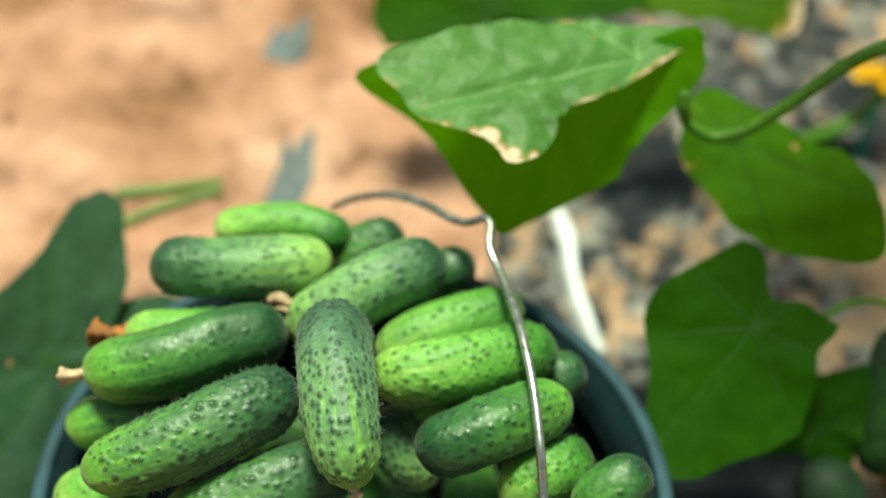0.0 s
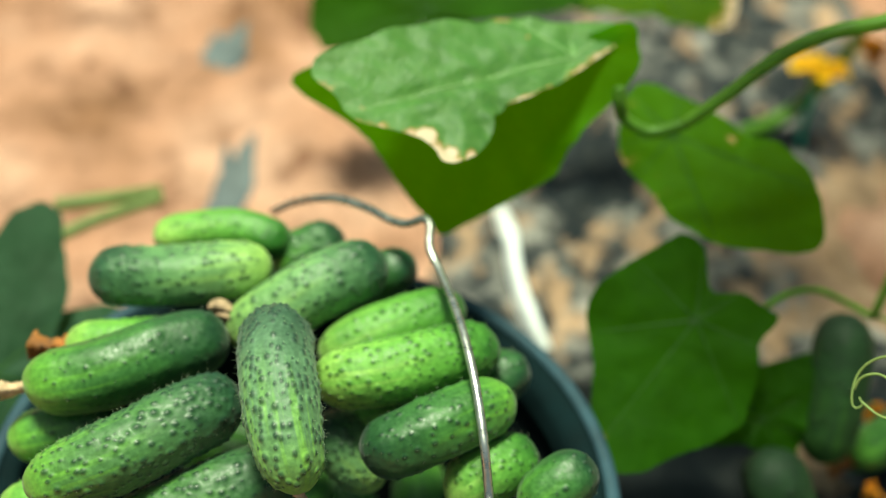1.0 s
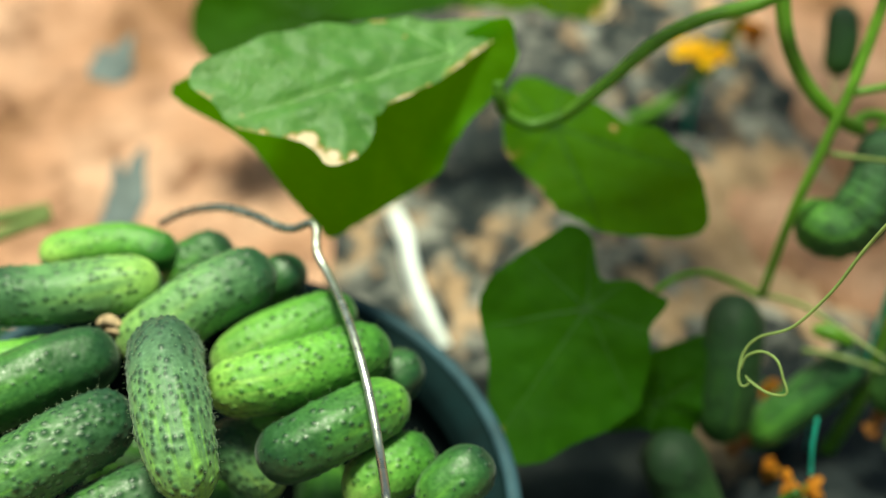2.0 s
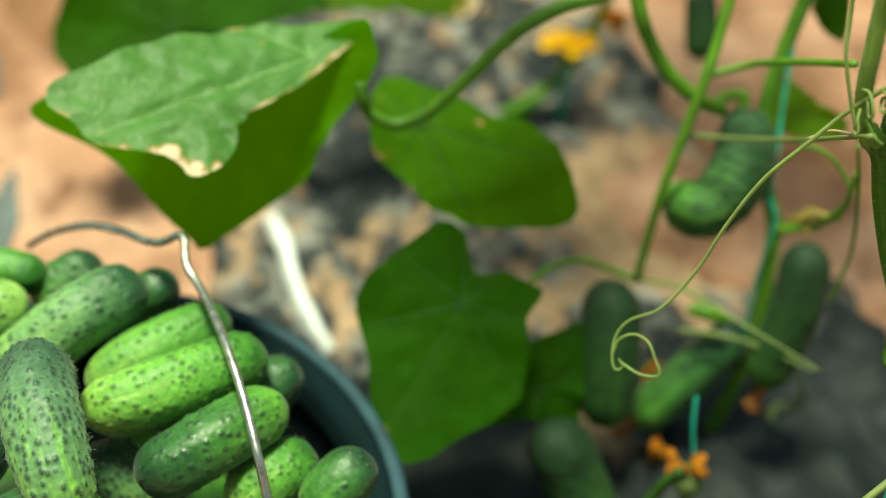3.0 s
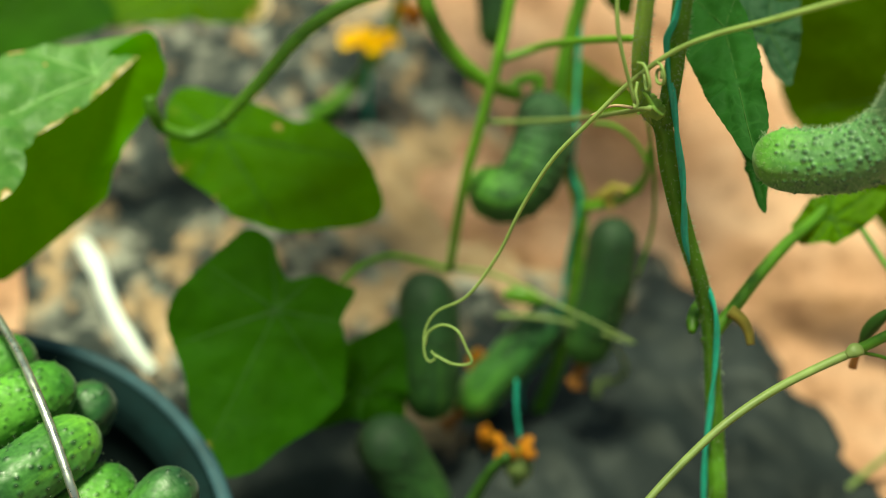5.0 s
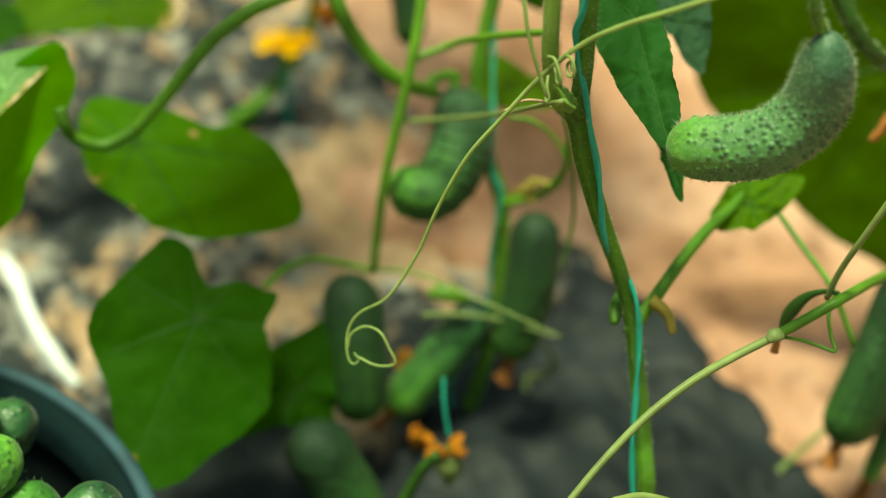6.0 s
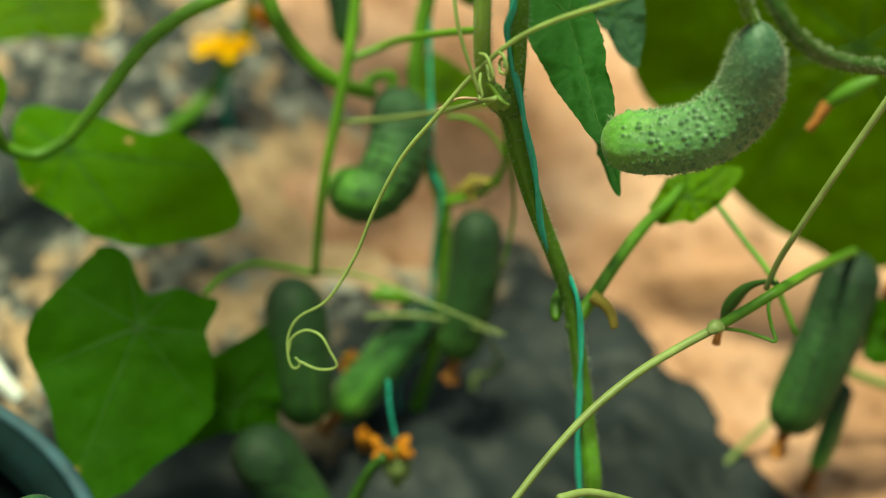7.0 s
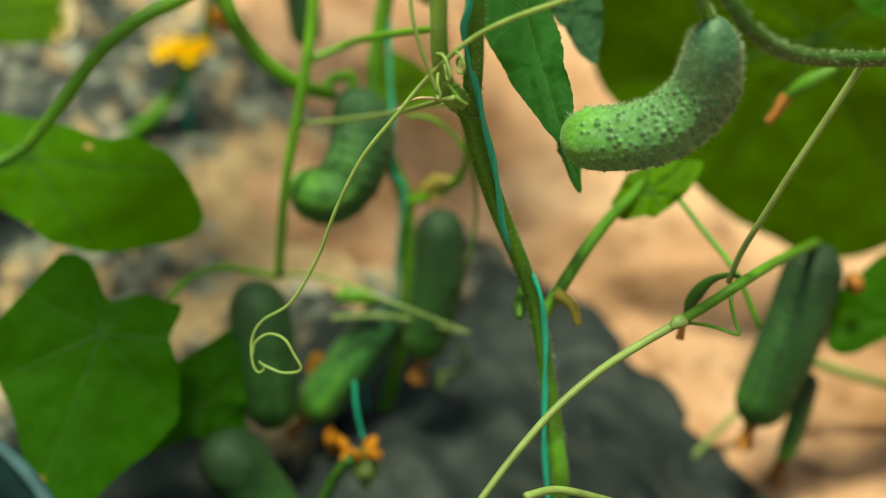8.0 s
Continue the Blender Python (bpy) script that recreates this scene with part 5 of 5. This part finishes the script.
leaf_blade("leaf", vine_east, (0.4047, 0.2894, 0.4037), (-0.2354, -0.3692, 0.8990), (0.3846, 0.8142, 0.4350), [0.0157, 0.0166, 0.0180, 0.0200, 0.0213, 0.0186, 0.0168, 0.0156, 0.0147, 0.0142, 0.0140, 0.0140, 0.0142, 0.0147, 0.0137, 0.0127, 0.0120, 0.0116, 0.0115, 0.0115, 0.0117, 0.0121, 0.0128, 0.0135, 0.0128, 0.0123, 0.0121, 0.0121, 0.0123, 0.0118, 0.0115, 0.0114, 0.0116, 0.0119, 0.0124, 0.0129, 0.0137, 0.0148, 0.0165, 0.0189, 0.0193, 0.0175, 0.0163, 0.0155, 0.0150, 0.0148, 0.0148, 0.0151], LEAF_DARK, "toothed leaf edge near the stalk", wave=0.002, teeth=0.06)
cucumber([(0.3843, 0.3509, 0.3600), (0.3847, 0.3485, 0.3535), (0.3849, 0.3459, 0.3437), (0.3838, 0.3454, 0.3290), (0.3767, 0.3471, 0.3180), (0.3663, 0.3511, 0.3102), (0.3563, 0.3584, 0.3057), (0.3476, 0.3647, 0.3039), (0.3393, 0.3712, 0.3026)], 0.0128, CUKE_YOUNG, "curved pale green prickly gherkin hanging from the vine", warts=330, hairs=2600, group=HUNG, neck=0.30, wart_size=0.056, wart_from=0.27, ridge=0.03, fine=2, point=0.05, lift_by=1.15, fade=0.62)
part("stalk", sweep([(0.3768, 0.3536, 0.3782), (0.3793, 0.3529, 0.3683), (0.3836, 0.3508, 0.3596)], taper(0.0019, 0.0021), 20, 10, 0.15), STEM, vine_east, "hairy fruit stalk")
stem_hairs([(0.3768, 0.3536, 0.3782), (0.3793, 0.3529, 0.3683), (0.3836, 0.3508, 0.3596)], 0.0021, 260, vine_east, 8)
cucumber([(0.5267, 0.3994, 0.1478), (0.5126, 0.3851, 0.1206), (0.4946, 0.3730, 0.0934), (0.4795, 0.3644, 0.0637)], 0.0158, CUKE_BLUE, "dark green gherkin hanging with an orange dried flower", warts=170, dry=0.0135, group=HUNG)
cucumber([(0.5257, 0.3773, 0.0699), (0.5165, 0.3677, 0.0423), (0.5092, 0.3628, 0.0198)], 0.0060, CUKE_DARK, "thin unripe gherkin with a dry flower", warts=0, dry=0.014, group=HUNG)
part("fruitlet", sweep([(0.5220, 0.4171, 0.2475), (0.5118, 0.4217, 0.2392), (0.5037, 0.4251, 0.2310)], lambda s: 0.0022 + 0.0018 * math.sin(math.pi * s), 20, 10), STEM_DARK, vine_east, "pale green fruitlet")
part("dried_flower", sweep([(0.5037, 0.4251, 0.2310), (0.4984, 0.4236, 0.2241), (0.4941, 0.4233, 0.2188)], lambda s: 0.0026 - 0.0010 * s, 12, 10, 0.3, 3, jitter=0.0008), DRY_ORANGE, vine_east, "dry brown flower")


part("petiole", sweep([(0.2884, 0.2886, 0.2004), (0.3037, 0.2898, 0.1948), (0.3217, 0.2850, 0.1853), (0.3424, 0.2764, 0.1737)], taper(0.0017, 0.0014), 24, 10, 0.08), STEM_PALE, vine_east, "pale leaf stalk near the foot of the stem")
part("petiole", sweep([(0.5155, 0.3972, 0.0396), (0.4975, 0.3952, 0.0286), (0.4790, 0.3922, 0.0166), (0.4620, 0.3885, 0.0046), (0.4455, 0.3821, -0.0095)], taper(0.0016, 0.0022), 24, 10), STEM_PALE, vine_east, "green stalk in the background")
part("petiole", sweep([(0.5400, 0.3984, 0.0530), (0.5632, 0.3885, 0.0416), (0.5976, 0.3707, 0.0285)], 0.0028, 24, 10), STEM_PALE, vine_east, "pale stalk behind a hanging gherkin")

part("dried_flower", sweep([(0.5299, 0.3771, 0.1437), (0.5312, 0.3736, 0.1412), (0.5323, 0.3701, 0.1358)], lambda s: 0.0020 + 0.0020 * math.sin(math.pi * s), 14, 11, 0.3, 4, jitter=0.0012), DRY_ORANGE, vine_east, "dry orange flower in the shade")

# ---- twines ----
def twine(path, radius, around, label):
    ob = thing("twine", path[0], label, "twine")
    pts, _ = spline(path, 70)
    fr = frames(pts)
    wound = [p + (n * math.cos(k * around[0] + around[1]) + b * math.sin(k * around[0] + around[1])) * around[2] for k, (p, (t, n, b)) in enumerate(zip(pts, fr))]
    bm = bmesh.new()
    for off in (0, math.pi):
        q = [p + (n * math.cos(k * 0.45 + off) + b * math.sin(k * 0.45 + off)) * radius * 0.35 for k, (p, (t, n, b)) in enumerate(zip(wound, fr))]
        sweep(q, radius * 0.62, 210, 6, bm=bm)
    part("strand", bm, TWINE, ob)
    return ob


twine([(0.3123, 0.4003, 0.4237), (0.3114, 0.3976, 0.3948), (0.3119, 0.4007, 0.3643), (0.3097, 0.3983, 0.3516), (0.3092, 0.3997, 0.3404), (0.3136, 0.3927, 0.3143), (0.3159, 0.3895, 0.3005), (0.3187, 0.3860, 0.2863), (0.3207, 0.3825, 0.2705), (0.3224, 0.3791, 0.2540), (0.3265, 0.3772, 0.2412), (0.3326, 0.3743, 0.2314), (0.3346, 0.3682, 0.2262), (0.3356, 0.3624, 0.2175), (0.3352, 0.3564, 0.2026), (0.3328, 0.3483, 0.1830), (0.3299, 0.3401, 0.1629), (0.3280, 0.3320, 0.1456), (0.3271, 0.3236, 0.1275)], 0.0015, (0.0, 0.0, 0.0), "teal green plastic twine wound round the stem")
twine([(0.3812, 0.5984, 0.2886), (0.3686, 0.5865, 0.2376), (0.3621, 0.5670, 0.2025), (0.3477, 0.5321, 0.1572), (0.3509, 0.5222, 0.1414), (0.3402, 0.5091, 0.0970), (0.3343, 0.4978, 0.0558), (0.3195, 0.5013, 0.0264), (0.3183, 0.4928, -0.0036), (0.3189, 0.4859, -0.0600)], 0.0013, (0.4, 0.5, 0.001), "teal green plastic twine on the rear vine")
twine([(0.2848, 0.4401, 0.1107), (0.2828, 0.4324, 0.0984), (0.2831, 0.4255, 0.0845)], 0.0011, (0.1, 0, 0.0), "short teal green twine end among the gherkins")
twine([(0.3128, 0.7673, 0.0552), (0.3113, 0.7674, 0.0263), (0.3141, 0.7601, -0.0084)], 0.0028, (0.1, 0, 0.0), "teal green plastic twine end on the soil")

# ---- beside and behind the bucket ----
low_leaf = thing("cucumber_plant", (-0.1701, 0.5360, 0.0829), "grey-green drooping leaf with cut stalks behind the bucket", "plant")
leaf_blade("leaf", low_leaf, (-0.1722, 0.5193, 0.0663), (0.2146, -0.5431, 0.8118), (-0.0734, 0.8198, 0.5679), [0.0293, 0.0300, 0.0313, 0.0334, 0.0363, 0.0429, 0.0556, 0.0648, 0.0769, 0.0948, 0.0947, 0.0848, 0.0657, 0.0552, 0.0504, 0.0470, 0.0454, 0.0449, 0.0453, 0.0464, 0.0484, 0.0571, 0.0713, 0.0945, 0.0935, 0.0941, 0.0964, 0.1005, 0.1069, 0.1163, 0.1142, 0.1139, 0.1156, 0.0972, 0.0846, 0.0761, 0.0577, 0.0461, 0.0389, 0.0342, 0.0309, 0.0289, 0.0279, 0.0274, 0.0274, 0.0279, 0.0289, 0.0291], LEAF_BLUE, "large grey-green drooping leaf", spots=((-0.02, 0.0, 0.004, 0.6),), teeth=0.05, wave=0.004)
leaf_blade("leaf", low_leaf, (-0.1174, 0.5473, 0.0685), (-0.0484, -0.2506, 0.9669), (-0.0125, 0.9681, 0.2503), [0.0380, 0.0356, 0.0287, 0.0244, 0.0215, 0.0195, 0.0182, 0.0173, 0.0168, 0.0165, 0.0166, 0.0169, 0.0167, 0.0163, 0.0163, 0.0165, 0.0170, 0.0179, 0.0192, 0.0210, 0.0238, 0.0280, 0.0299, 0.0304, 0.0315, 0.0332, 0.0358, 0.0327, 0.0297, 0.0277, 0.0263, 0.0255, 0.0251, 0.0252, 0.0235, 0.0224, 0.0218, 0.0216, 0.0217, 0.0222, 0.0232, 0.0247, 0.0268, 0.0300, 0.0346, 0.0376, 0.0371, 0.0372], LEAF_BLUE, "dark leaf under the heap", wave=0.002)
part("stalk", sweep([(-0.1558, 0.6390, 0.0726), (-0.1325, 0.6442, 0.0719), (-0.0988, 0.6582, 0.0663)], 0.0040, 20, 10), STEM_PALE, low_leaf, "pale cut stalk")
part("stalk", sweep([(-0.1503, 0.6197, 0.0679), (-0.1282, 0.6337, 0.0688), (-0.0974, 0.6515, 0.0668)], 0.0036, 20, 10), STEM_PALE, low_leaf, "pale cut stalk")


def strip(pts, width, label):
    path, _ = spline(pts, 40)
    bm = bmesh.new()
    fr = frames(path)
    rows = []
    for k, (p, (t, n, b)) in enumerate(zip(path, fr)):
        side = t.cross(Vector((0, 0, 1))).normalized()
        w = width * (0.8 + 0.3 * noise.noise(p * 40))
        rows.append([bm.verts.new(p + side * w * g + Vector((0, 0, (h + 0.004) * min(1.0, 5.0 * min(k + 0.3, 40.3 - k) / 40) ** 0.5 - 0.004 + 0.003 * noise.noise(p * 60)))) for g, h in ((-0.5, -0.004), (-0.4, 0.004), (-0.1, 0.009), (0.2, 0.008), (0.42, 0.003), (0.5, -0.004))])
    for r0, r1 in zip(rows, rows[1:]):
        for i in range(5):
            bm.faces.new((r0[i], r0[i + 1], r1[i + 1], r1[i]))
    return tagged(part("drip_tape", bm, WHITE), label, "drip tape")


strip([(0.1058, 0.7047, 0.0120), (0.1106, 0.6737, 0.0120), (0.1139, 0.6309, 0.0120), (0.1196, 0.6039, 0.0120), (0.1264, 0.5867, 0.0120)], 0.0118, "white flattened plastic drip tape on the mulch film")


# ---- upper part of the vines, which climb on out of sight ----
# unseen leaves added here; lean, side and count set to shade film and soil
def upper_vine(parent, foot, lean, leaves, seed, side=0.0):
    rng = random.Random(seed)
    foot = Vector(foot)
    top = [foot + Vector((0.012 * math.sin(k * 1.3 + seed) + lean[0] * k, lean[1] * k, 0.09 * k)) for k in range(8)]
    part("stem", sweep(top, taper(0.004, 0.0025), 40, 10, 0.08), STEM_DARK, parent, "climbing stem")
    shape = [0.050 + 0.008 * math.cos(5 * (2 * math.pi * k / 48 - math.pi / 2)) - 0.016 * math.exp(-((k - 36) / 2.2) ** 2) for k in range(48)]
    for k in range(leaves):
        p = top[2 + k % 6]
        a = k * 2.4 + seed
        out = Vector((math.cos(a), math.sin(a) * 0.8, 0.0))
        c = p + out * rng.uniform(0.07, 0.12) + Vector((side, 0, 0.02))
        part("petiole", sweep([p, p + out * 0.04 + Vector((0, 0, 0.03)), c], taper(0.0022, 0.0016), 14, 8), STEM, parent, "leaf stalk")
        n = (Vector((0, 0, 1)) + out * 0.35).normalized()
        v = (out - n * out.dot(n)).normalized()
        leaf_blade("leaf", parent, c, n, v, [q * rng.uniform(0.98, 1.02) * (0.95 + 0.25 * (k % 3) / 2) for q in shape], LEAF_DARK, "broad green leaf", wave=0.004, hub=(0.0, -0.03), veins=False)


upper_vine(vine_mid, (0.3735, 0.5895, 0.2420), (-0.012, 0.05), 9, 1, 0.02)
upper_vine(vine_west, (0.3225, 0.5722, 0.2531), (-0.035, 0.03), 2, 2)
upper_vine(vine_east, (0.3166, 0.4068, 0.3642), (0.03, 0.05), 0, 3)
